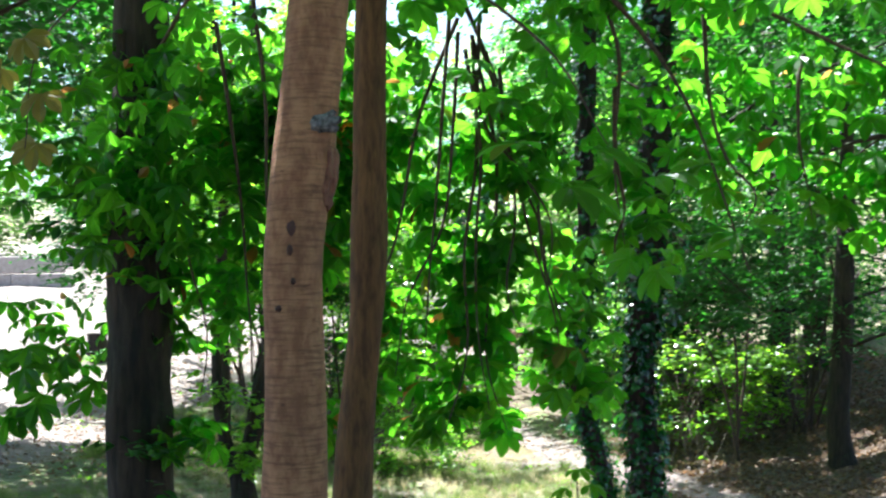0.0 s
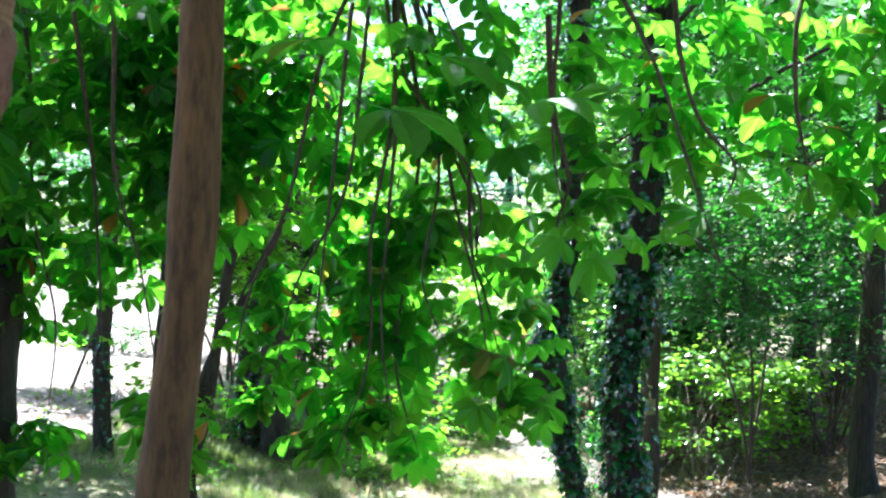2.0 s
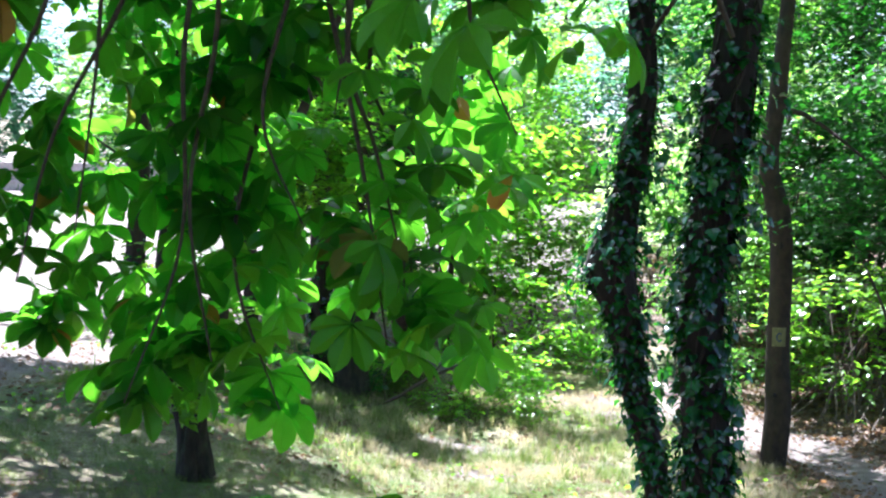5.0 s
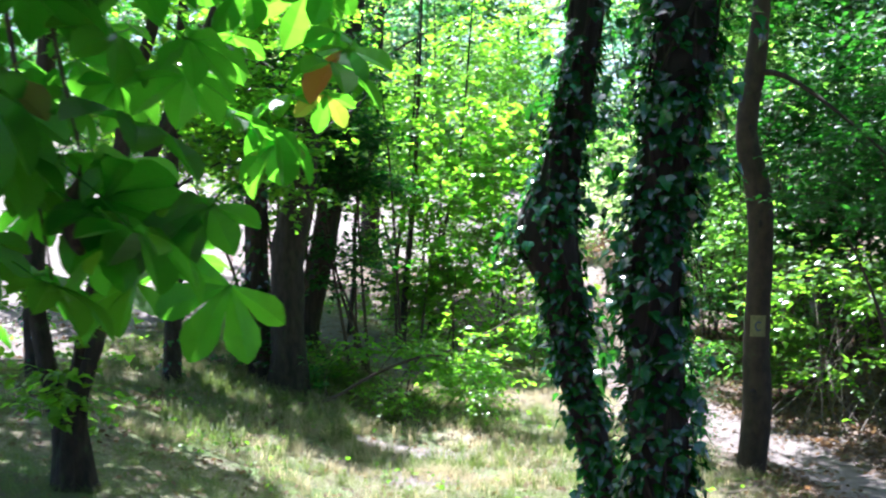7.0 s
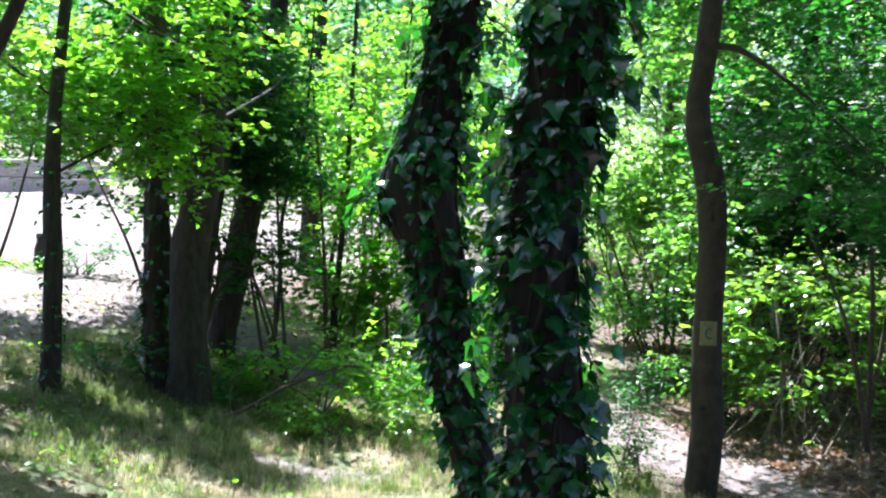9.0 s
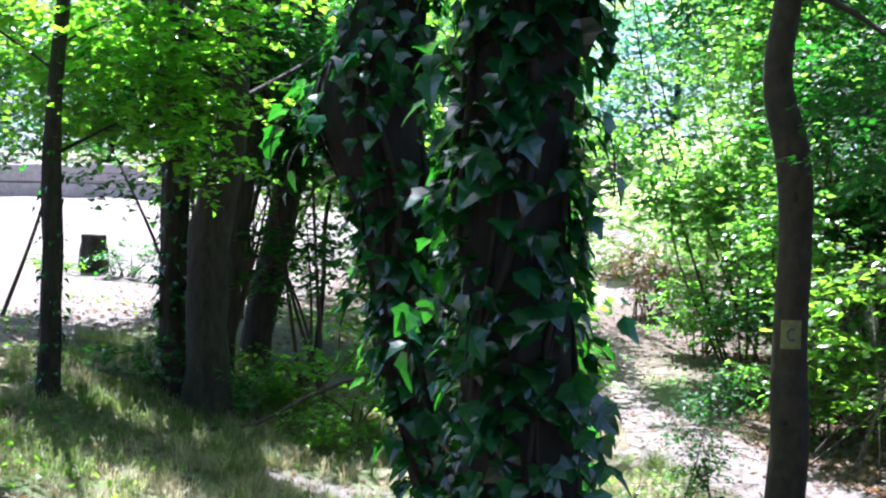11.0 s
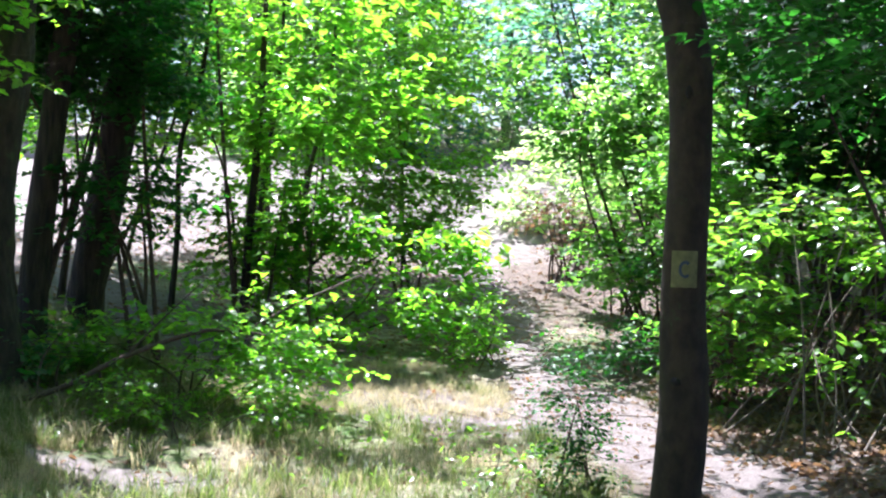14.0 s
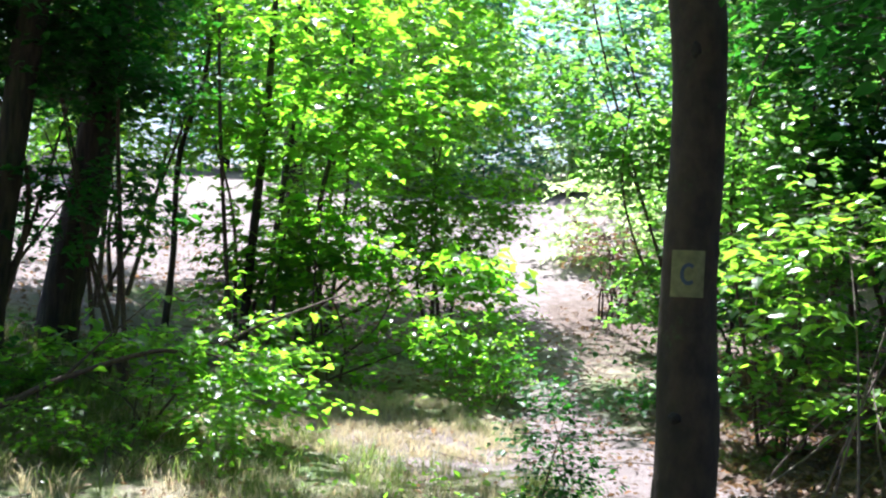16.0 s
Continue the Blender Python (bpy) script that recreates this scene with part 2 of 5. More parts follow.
def smooth_line(points, steps=8):
    """A Catmull-Rom line through rows of numbers."""
    p = np.asarray(points, float)
    p = np.vstack([2 * p[0] - p[1], p, 2 * p[-1] - p[-2]])
    out = []
    for a in range(1, len(p) - 2):
        for t in np.arange(steps) / steps:
            out.append(0.5 * (2 * p[a] + (p[a + 1] - p[a - 1]) * t + (2 * p[a - 1] - 5 * p[a] + 4 * p[a + 1] - p[a + 2]) * t**2
                              + (3 * p[a] - p[a - 1] - 3 * p[a + 1] + p[a + 2]) * t**3))
    return np.array(out + [p[-2]])


def tube(points, radii, sides=8, rough=0.0, seed=0.0):
    """Places and quads of a closed-ended tapered limb along points."""
    p, r = np.asarray(points, float), np.asarray(radii, float)
    way = np.gradient(p, axis=0)
    way /= np.linalg.norm(way, axis=1)[:, None] + 1e-9
    side = np.cross(way, np.where(np.abs(way[:, 2:3]) > 0.9, [[0.0, 1.0, 0.0]], [[0.0, 0.0, 1.0]]))
    if (np.abs(way[:, 2]) > 0.9).any() and not (np.abs(way[:, 2]) > 0.9).all():
        side = np.cross(way, [[0.31, 0.93, 0.18]])
    side /= np.linalg.norm(side, axis=1)[:, None] + 1e-9
    up = np.cross(side, way)
    a = np.linspace(0, 2 * np.pi, sides, endpoint=False)
    rr = r[:, None] * np.ones(sides)
    if rough:
        for i in range(len(p)):
            for j in range(sides):
                q = Vector((math.cos(a[j]) * 2.1 + seed, math.sin(a[j]) * 2.1, p[i, 2] * 1.7))
                rr[i, j] *= 1 + rough * noise.noise(q) + 0.5 * rough * noise.noise(q * 3.7)
    v = p[:, None] + rr[..., None] * (np.cos(a)[None, :, None] * side[:, None] + np.sin(a)[None, :, None] * up[:, None])
    n = len(p)
    i, j = np.meshgrid(np.arange(n - 1), np.arange(sides), indexing="ij")
    k = (j + 1) % sides
    f = np.stack([i * sides + j, i * sides + k, (i + 1) * sides + k, (i + 1) * sides + j], -1).reshape(-1, 4)
    return v.reshape(-1, 3), f


def joined(pieces):
    """Several (places, faces) with equal corner counts as one."""
    vs, fs, n = [], [], 0
    for v, f in pieces:
        vs.append(v)
        fs.append(np.asarray(f) + n)
        n += len(v)
    return np.vstack(vs), np.vstack(fs)


def turns(normal, heading):
    """Turns whose z is the normal and whose y is the heading, laid square to it."""
    z = normal / (np.linalg.norm(normal, axis=1)[:, None] + 1e-9)
    y = heading - (heading * z).sum(1)[:, None] * z
    y /= np.linalg.norm(y, axis=1)[:, None] + 1e-9
    return np.stack([np.cross(y, z), y, z], -1)


def scattered(template, places, rot, size):
    tv, tf = template
    v = places[:, None] + size[:, None, None] * np.einsum("nij,kj->nki", rot, tv)
    f = tf[None] + (np.arange(len(places)) * len(tv))[:, None, None]
    return v.reshape(-1, 3), f.reshape(-1, tf.shape[1])


def leaf_shape(outline, fold=0.12, droop=0.15):
    """A folded leaf: half outline of (across, along), mirrored at the midrib; length 1 along +y."""
    o = np.array(outline)
    rib = np.stack([np.zeros(len(o)), o[:, 1]], -1)
    rows = []
    for q, s in ((rib, 0), (o, 1), (o * [-1, 1], 1)):
        rows.append(np.column_stack([q, fold * np.abs(q[:, 0]) * s * 2 - droop * q[:, 1] ** 2]))
    v, n, f = np.vstack(rows), len(o), []
    for a in range(n - 1):
        for b in (n, 2 * n):
            quad = [a, b + a, b + a + 1, a + 1] if b == n else [a, a + 1, b + a + 1, b + a]
            f += [[quad[0], quad[1], quad[2]], [quad[0], quad[2], quad[3]]]
    f = np.array(f)
    area = np.linalg.norm(np.cross(v[f[:, 1]] - v[f[:, 0]], v[f[:, 2]] - v[f[:, 0]]), axis=1)
    return v, f[area > 1e-5]


LEAF_OVATE = leaf_shape([(0.0, 0.0), (0.27, 0.28), (0.27, 0.58), (0.0, 1.0)])
LEAF_PLAIN = leaf_shape([(0.0, 0.0), (0.33, 0.45), (0.0, 1.0)])
LEAF_LOBED = leaf_shape([(0.02, 0.0), (0.36, 0.05), (0.5, 0.42), (0.26, 0.5), (0.24, 0.72), (0.0, 1.0)], 0.1, 0.2)
LEAF_IVY = leaf_shape([(0.0, 0.12), (0.15, -0.05), (0.33, -0.03), (0.41, 0.13), (0.55, 0.33), (0.36, 0.43), (0.25, 0.62), (0.13, 0.84), (0.0, 1.0)], 0.10, 0.26)
LEAFLET = leaf_shape([(0.02, 0.0), (0.09, 0.2), (0.17, 0.45), (0.245, 0.68), (0.22, 0.84), (0.1, 0.96), (0.0, 1.0)], 0.25, 0.36)


def chestnut_leaf(count, spread):
    """A palmate leaf of several leaflets round one point, with its stalk."""
    pieces = []
    for n in range(count):
        turn = math.radians((n - (count - 1) / 2) * spread)
        c, s = math.cos(turn), math.sin(turn)
        k = 0.62 + 0.38 * math.cos(turn * 0.75)
        v = LEAFLET[0] * k
        pieces.append((np.column_stack([v[:, 0] * c + v[:, 1] * s, v[:, 1] * c - v[:, 0] * s, v[:, 2] + 0.015 * (n % 2)]), LEAFLET[1]))
    stalk = np.array([(-0.012, -0.55, 0.10), (0.012, -0.55, 0.10), (0.012, 0.02, 0.0), (-0.012, 0.02, 0.0), (0, -0.55, 0.08), (0, 0.02, -0.02)])
    pieces.append((stalk, np.array([(0, 1, 2), (0, 2, 3), (0, 3, 5), (0, 5, 4), (1, 4, 5), (1, 5, 2)])))
    return joined(pieces)


CHESTNUT = [chestnut_leaf(7, 38), chestnut_leaf(5, 44), chestnut_leaf(6, 40)]

# ---- the lie of the land ----
PROFILE_Y = [-400, -60, -10, -1.4, 0, 4.2, 6.5, 8.9, 12.4, 18.8, 24, 30, 35, 40, 46, 60, 120, 500]
PROFILE_Z = [30, 8, 1.3, 0.06, 0, -0.54, -0.93, -1.28, -1.85, -2.22, -2.1, -1.72, -0.95, 0.15, 1.7, 3.6, 9.0, 40.0]


def ground_z(x, y):
    """Height of the bare ground."""
    x, y = np.asarray(x, float), np.asarray(y, float)
    z = sum(np.interp(y + d, PROFILE_Y, PROFILE_Z) for d in (-0.8, 0.0, 0.8)) / 3
    left = np.clip(-1.2 - x, 0, None)
    z = z + (0.24 * np.clip(left, 0, 3) + 0.10 * np.clip(left - 3, 0, 8)) * np.clip((y - 8) / 8, 0, 1) * np.clip((46 - y) / 12, 0, 1)
    right = np.clip(x - 4.2, 0, None)
    z = z + (0.10 * np.clip(right, 0, 2.5) + 0.22 * np.clip(right - 2.5, 0, 12)) * np.clip((40 - y) / 9, 0.25, 1) * np.clip((y + 5) / 10, 0, 1)
    bumps = 0.05 * np.sin(1.7 * x + 0.6 * y) * np.sin(1.1 * y - 0.4 * x) + 0.025 * np.sin(4.3 * x + 1.0) * np.sin(3.9 * y)
    return z + bumps


def on_ground(x, y, lift=0.0):
    return Vector((x, y, float(ground_z(x, y)) + lift))


TRAIL = smooth_line([(0.2, -8), (0.0, -1), (0.6, 3), (1.8, 6), (3.0, 9.5), (3.9, 13), (4.2, 17), (3.6, 20), (2.1, 23.5), (1.0, 27), (0.2, 31), (-0.9, 36), (-2.4, 42)], 10)
SIDE_TRAIL = smooth_line([(3.7, 20.7), (2.4, 22.0), (0.6, 22.9), (-1.5, 24.3), (-6, 27), (-11, 30), (-16, 34)], 8)


def near_line(x, y, line):
    return np.sqrt(((np.stack([x, y], -1)[..., None, :] - line) ** 2).sum(-1)).min(-1)


def axis_steps(near, far, fine, reach):
    inner = np.arange(near, far, fine)
    outer = [inner[-1]]
    while outer[-1] < reach:
        outer.append(outer[-1] + fine + (outer[-1] - far) * 0.18)
    back_way = [inner[0]]
    while back_way[-1] > -reach:
        back_way.append(back_way[-1] - fine - (near - back_way[-1]) * 0.18)
    return np.array(back_way[:0:-1] + list(inner) + outer[1:])


def build_ground():
    xs, ys = axis_steps(-14, 11, 0.13, 450), axis_steps(12, 42, 0.13, 450)
    gx, gy = np.meshgrid(xs, ys, indexing="ij")
    gz = ground_z(gx, gy)
    rough_part = rng.normal(0, 0.008, gz.shape)
    v = np.stack([gx, gy, gz + rough_part], -1).reshape(-1, 3)
    a = np.arange(len(xs) * len(ys)).reshape(len(xs), len(ys))
    f = np.stack([a[:-1, :-1], a[1:, :-1], a[1:, 1:], a[:-1, 1:]], -1).reshape(-1, 4)
    me = mesh_of("ground", v, f, True)
    x, y = v[:, 0], v[:, 1]
    trail = np.concatenate([near_line(x[k:k + 20000], y[k:k + 20000], TRAIL) for k in range(0, len(x), 20000)])
    side = np.concatenate([near_line(x[k:k + 20000], y[k:k + 20000], SIDE_TRAIL) for k in range(0, len(x), 20000)])
    width = 0.55 + 0.1 * np.sin(y * 0.9)
    worn = np.maximum(np.clip(1.25 - trail / width * 0.62, 0, 1), np.clip(1.5 - side / 0.62 * 0.62, 0, 1))
    worn = np.maximum(worn, np.clip((-5.0 - x + 0.1 * (y - 22)) / 1.6, 0, 1) * np.clip((y - 8) / 4, 0, 1) * np.clip((70 - y) / 10, 0, 1))
    worn = np.maximum(worn, np.clip(1.6 - np.hypot((x + 2.2) / 4.2, (y - 40) / 6.0), 0, 1))
    worn = np.maximum(worn, np.clip(1.5 - np.hypot((x + 0.5) / 1.3, (y - 17.3) / 0.7), 0, 1) * 0.8)
    worn = np.maximum(worn, np.clip(1.5 - np.hypot((x + 1.0) / 1.1, (y - 19.0) / 0.5), 0, 1) * 0.75)
    grass = np.clip((3.6 - x) / 1.5, 0, 1) * np.clip((y - 10) / 4, 0, 1) * np.clip((34 - y) / 6, 0, 1)
    for key, value in (("path", worn * 0.75), ("grass", np.clip(np.maximum(grass, 0.75 * (np.abs(x - 1) > 7)), 0, 1) * 0.5)):
        me.attributes.new(key, "FLOAT", "POINT").data.foreach_set("value", value.astype(np.float32))
    ob = new("ground", me)
    me.materials.append(M_GROUND)
    return tagged(ob, "uneven forest floor with worn dirt path, grass and soil", "ground", kind="structure")


GROUND = build_ground()
# Stretches of ground that the sun reaches through gaps in the crowns: centre and half lengths.
GLADES = [(4.9, 21.4, 0.6, 0.3), (-7.6, 20.5, 1.8, 2.0), (-0.3, 25.2, 2.2, 1.2), (-1.3, 19.1, 1.9, 0.85), (-0.2, 23.4, 2.0, 1.0), (3.9, 24.6, 0.8, 0.7), (-0.5, 17.2, 2.8, 1.5), (-4.5, 34.5, 3.5, 4.5), (-0.6, 17.7, 2.3, 1.0), (-3.2, 18.2, 1.1, 0.45), (-0.2, 22.7, 2.1, 0.8), (2.6, 21.7, 1.2, 0.5), (-0.8, 18.2, 1.5, 0.35), (-0.4, 40.5, 5.5, 6.5), (-17, 37, 9.0, 12.0),
          (-3.0, 17.9, 0.6, 0.3), (-4.6, 21.4, 0.7, 0.4), (2.9, 32, 1.3, 1.6), (4.4, 21.6, 0.6, 0.4)]

# Stretches where the light falls through in spots, and low boughs that stand under a thin part of the crowns.
DAPPLED = [(-1.5, 19.0, 4.5, 3.2), (7.2, 23.0, 2.6, 2.8), (-6.5, 22.5, 2.2, 3.0)]
THINNED = [(4.7, 22.1, 0.0, 1.2), (5.9, 23.0, -0.3, 1.5), (-0.6, 23.8, 0.0, 1.5), (-1.4, 26.0, 0.2, 1.3), (-1.2, 29.8, 1.0, 1.4), (-0.4, 26.0, 0.0, 1.2), (-0.4, 21.8, -1.6, 1.0), (4.3, 16.2, 2.3, 0.8), (-1.6, 26.0, 0.4, 1.0), (3.3, 24.2, 0.6, 1.0), (2.8, 28.0, 0.8, 1.2), (1.9, 28.0, 2.2, 1.0), (1.15, 12.2, 0.2, 0.5), (1.7, 11.3, 0.0, 0.55), (-0.4, 7.0, 2.0, 0.85), (2.5, 6.6, 2.4, 1.15), (-2.0, 7.3, 1.2, 0.8), (-2.6, 29.0, 2.0, 1.8), (-1.8, 25.6, 2.0, 1.2), (-3.0, 20.2, 2.0, 1.1), (0.0, 24.0, -0.8, 1.5)]


def shaded(places):
    """Which places throw no shadow on a glade."""
    t = (places[:, 2] - ground_z(places[:, 0], places[:, 1]) + 0.0) / SUN_WAY.z
    x, y = places[:, 0] - t * SUN_WAY.x, places[:, 1] - t * SUN_WAY.y
    keep = np.ones(len(places), bool)
    for gx, gy, a, b in GLADES:
        d = np.hypot((x - gx) / a, (y - gy) / b)
        keep &= d > 1.05 + 0.25 * np.sin(x * 5.1) * np.sin(y * 4.7)
    for gx, gy, a, b in DAPPLED:
        inside = np.hypot((x - gx) / a, (y - gy) / b) < 1
        spots = np.sin(x * 3.1 + 1.3 * np.sin(y * 1.9)) * np.sin(y * 3.7 + 1.1 * np.sin(x * 2.3))
        keep &= ~(inside & (spots > 0.1))
    way = np.array(SUN_WAY)
    for *centre, r in THINNED:
        off = places - centre
        along = off @ way
        across = np.linalg.norm(off - along[:, None] * way, axis=1)
        beam = (along > r) & (across < r)
        keep &= ~(beam & (np.sin(places @ [7.1, 5.3, 6.7]) < 0.93))
    return keep


# ---- trees and shrubs ----
def sprays(blobs, leaf, size, per_twig=9, length=0.55, flat=0.33, gaps=0.1, open_glades=True, droop=0.25):
    """Leafy sprays in ellipsoids (centre, half axes, number of twigs): the leaves' mesh and the twigs' mesh."""
    starts = []
    for c, r, n in blobs:
        d = rng.normal(size=(int(n * 1.8) + 8, 3))
        d /= np.linalg.norm(d, axis=1)[:, None]
        p = np.array(c) + d * np.array(r) * (rng.random((len(d), 1)) ** 0.45)
        keep = [noise.noise(Vector((q[0] * 0.8, q[1] * 0.8, q[2] * 1.9))) > -0.28 + gaps for q in p]
        p = p[np.array(keep)]
        if open_glades:
            p = p[shaded(p)]
        starts.append(np.column_stack([p[:n], np.tile(c, (min(n, len(p)), 1))]))
    starts = np.vstack(starts)
    p, c = starts[:, :3], starts[:, 3:]
    n = len(p)
    out = p - c
    out[:, 2] *= 0.25
    out = out / (np.linalg.norm(out, axis=1)[:, None] + 1e-6) + rng.normal(0, 0.7, (n, 3)) * [1, 1, 0.35]
    out[:, 2] -= droop * rng.random(n)
    out /= np.linalg.norm(out, axis=1)[:, None]
    long = length * rng.uniform(0.6, 1.3, n)
    twig_v, twig_f = scattered((np.array([(-0.006, 0, 0), (0.006, 0, 0), (0, 0, 0.01), (0, 1, 0)]), np.array([(0, 1, 3), (1, 2, 3), (2, 0, 3)])),
                               p, turns(np.tile([0.0, 0.0, 1.0], (n, 1)) + rng.normal(0, 0.05, (n, 3)), out), long)
    t = np.tile(np.linspace(0.12, 1.0, per_twig), (n, 1)) + rng.normal(0, 0.03, (n, per_twig))
    at = p[:, None] + out[:, None] * (t * long[:, None])[..., None]
    across = np.cross(out, [0, 0, 1.0])
    sign = np.where(np.arange(per_twig) % 2, 1.0, -1.0)[None, :, None]
    head = out[:, None] * 0.7 + sign * across[:, None] * rng.uniform(0.5, 1.2, (n, per_twig, 1)) + rng.normal(0, 0.25, (n, per_twig, 3))
    head[..., 2] -= droop
    up = np.tile([0.0, 0.0, 1.0], (n, per_twig, 1)) + rng.normal(0, flat, (n, per_twig, 3))
    at = at.reshape(-1, 3) + rng.normal(0, 0.02, (n * per_twig, 3))
    s = size * rng.uniform(0.6, 1.25, len(at))
    leaves = scattered(leaf, at, turns(up.reshape(-1, 3), head.reshape(-1, 3)), s)
    return leaves, (twig_v, twig_f)


def leafy(owner, blobs, leaf, size, mat, name="crown", **more):
    leaves, twigs = sprays(blobs, leaf, size, **more)
    crown = part(name, mesh_of(name, *leaves), mat, owner, "", "stuff")
    part("twig_mass", mesh_of("twig_mass", *twigs), M_TWIG, crown, "", "stuff")
    return crown


def trunk_part(owner, line, radii, mat, name="trunk", sides=18, rough=0.16, steps=7, flare=0.0, label=""):
    """A trunk or limb along a line of world places, with a flared foot if it stands on the ground."""
    p = smooth_line(np.column_stack([line, radii]), steps)
    r = p[:, 3].copy()
    if flare:
        r *= 1 + flare * np.exp(-(p[:, 2] - p[0, 2]) / 0.18)
    v, f = tube(p[:, :3], r, sides, rough, seed=float(p[0, 0]))
    return part(name, mesh_of(name, v, f, True), mat, owner, label)


def limbs(owner, line, radii, count, reach, mat, low=0.45, rise=0.6):
    """Limbs that leave a trunk above the share low of its length; returns their tips."""
    p = smooth_line(np.column_stack([line, radii]), 6)
    tips = []
    for n in range(count):
        k = int(len(p) * (low + (0.97 - low) * (n + rng.random()) / count))
        a = rng.uniform(0, 2 * math.pi)
        far = reach * rng.uniform(0.6, 1.2)
        start, r = p[min(k, len(p) - 1), :3], p[min(k, len(p) - 1), 3] * 0.24
        mid = start + np.array([math.cos(a), math.sin(a), rise]) * far * 0.5
        end = start + np.array([math.cos(a + 0.3), math.sin(a + 0.3), rise * 0.9]) * far
        q = smooth_line(np.column_stack([[start, mid, end], [r, r * 0.6, r * 0.2]]), 4)
        part("limb", mesh_of("limb", *tube(q[:, :3], q[:, 3], 7), True), mat, owner)
        tips.append(end)
    return tips


def sunk(x, y, points):
    """A trunk line given as offsets from its foot on the ground, sunk a little into it."""
    b = on_ground(x, y, -0.12)
    return [(b.x + dx, b.y + dy, b.z + dz) for dx, dy, dz in points]


def ivy_on(owner, line, radii, low, high, count, size, single=0, shoots=0, stems=5):
    """Ivy stems and overlapping ivy leaves that hang on a trunk between two heights."""
    p = smooth_line(np.column_stack([line, radii]), 10)
    for n in range(stems):
        a = n * 1.3 + 0.4
        ok = p[(p[:, 2] > low) & (p[:, 2] < high)]
        turn = a + np.sin(ok[:, 2] * (1.3 + 0.3 * n)) * 0.7
        ring = ok[:, :3] + (ok[:, 3] * 1.04)[:, None] * np.column_stack([np.cos(turn), np.sin(turn), 0 * turn])
        part("ivy_stem", mesh_of("ivy_stem", *tube(ring, np.full(len(ok), 0.006 + 0.003 * (n % 3)), 5), True), M_IVY_STEM, owner, "thin brown climbing ivy stem")
    # most of the leaves sit on the lower, older part of the stems
    knee = low + 0.55 * (high - low)
    z = np.where(rng.random(count) < 0.72, rng.uniform(low, knee, count), rng.uniform(knee, high, count))
    a = rng.uniform(0, 2 * np.pi, count)
    at = np.column_stack([np.interp(z, p[:, 2], p[:, k]) for k in range(4)])
    out = np.column_stack([np.cos(a), np.sin(a), np.zeros(count)])
    lift = rng.gamma(2.0, 0.01, count) + (rng.random(count) < 0.1) * rng.uniform(0.03, 0.09, count)
    places = at[:, :3] + out * (at[:, 3] + 0.01 + lift)[:, None]
    normal = out + np.column_stack([np.zeros((count, 2)), rng.uniform(0.5, 1.9, count)]) + rng.normal(0, 0.35, (count, 3))
    head = np.column_stack([rng.normal(0, 0.45, (count, 2)), np.full(count, -1.0)]) + out * 0.45
    # shoots that stand off the trunk and droop, with leaves along both sides
    tips = []
    for n in range(shoots):
        zs = rng.uniform(low + 0.2, knee + 0.6)
        c = [float(np.interp(zs, p[:, 2], p[:, k])) for k in range(4)]
        turn = rng.choice([0.0, math.pi], p=[0.7, 0.3]) + rng.normal(0, 0.7)
        way = np.array([math.cos(turn), math.sin(turn), 0.0])
        far, fall = rng.uniform(0.07, 0.18), rng.uniform(0.06, 0.24)
        far *= 1.6 if zs > 0.9 else 1.0
        root = np.array(c[:3]) + way * c[3]
        q = smooth_line([root, root + way * far * 0.6 + [0, 0, 0.03], root + way * far + [0, 0, 0.03 - fall * 0.4], root + way * far * 1.05 + [0, 0, 0.02 - fall]], 4)
        part("ivy_shoot", mesh_of("ivy_shoot", *tube(q, np.linspace(0.005, 0.002, len(q)), 5), True), M_IVY_STEM, owner)
        for k in range(3, len(q), 2):
            tips.append((q[k], way))
    if tips:
        m = len(tips)
        w = np.array([t[1] for t in tips])
        places = np.vstack([np.array([t[0] for t in tips]) + rng.normal(0, 0.012, (m, 3)), places])
        normal = np.vstack([w * 0.5 + [0, -0.35, 0.45] + rng.normal(0, 0.45, (m, 3)), normal])
        head = np.vstack([w * 0.5 + rng.normal(0, 0.4, (m, 3)) + [0, 0, -0.9], head])
        out = np.vstack([w, out])
        z = np.append(np.array([t[0][2] for t in tips]), z)
    total = len(places)
    rot, s = turns(normal, head), size * np.clip(rng.lognormal(0.0, 0.28, total), 0.5, 1.6)
    places[:, 2] += s * 0.3
    pick = np.flatnonzero((out[:, 1] < 0.1) & (z < knee))[:single]
    if len(pick):
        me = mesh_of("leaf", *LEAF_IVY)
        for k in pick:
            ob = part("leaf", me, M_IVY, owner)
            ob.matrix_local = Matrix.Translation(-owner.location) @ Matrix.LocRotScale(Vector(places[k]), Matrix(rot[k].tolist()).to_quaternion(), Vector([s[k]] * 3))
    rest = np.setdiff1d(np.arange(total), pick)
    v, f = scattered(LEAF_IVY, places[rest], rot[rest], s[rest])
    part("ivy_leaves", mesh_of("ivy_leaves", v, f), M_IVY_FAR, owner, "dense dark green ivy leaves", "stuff")


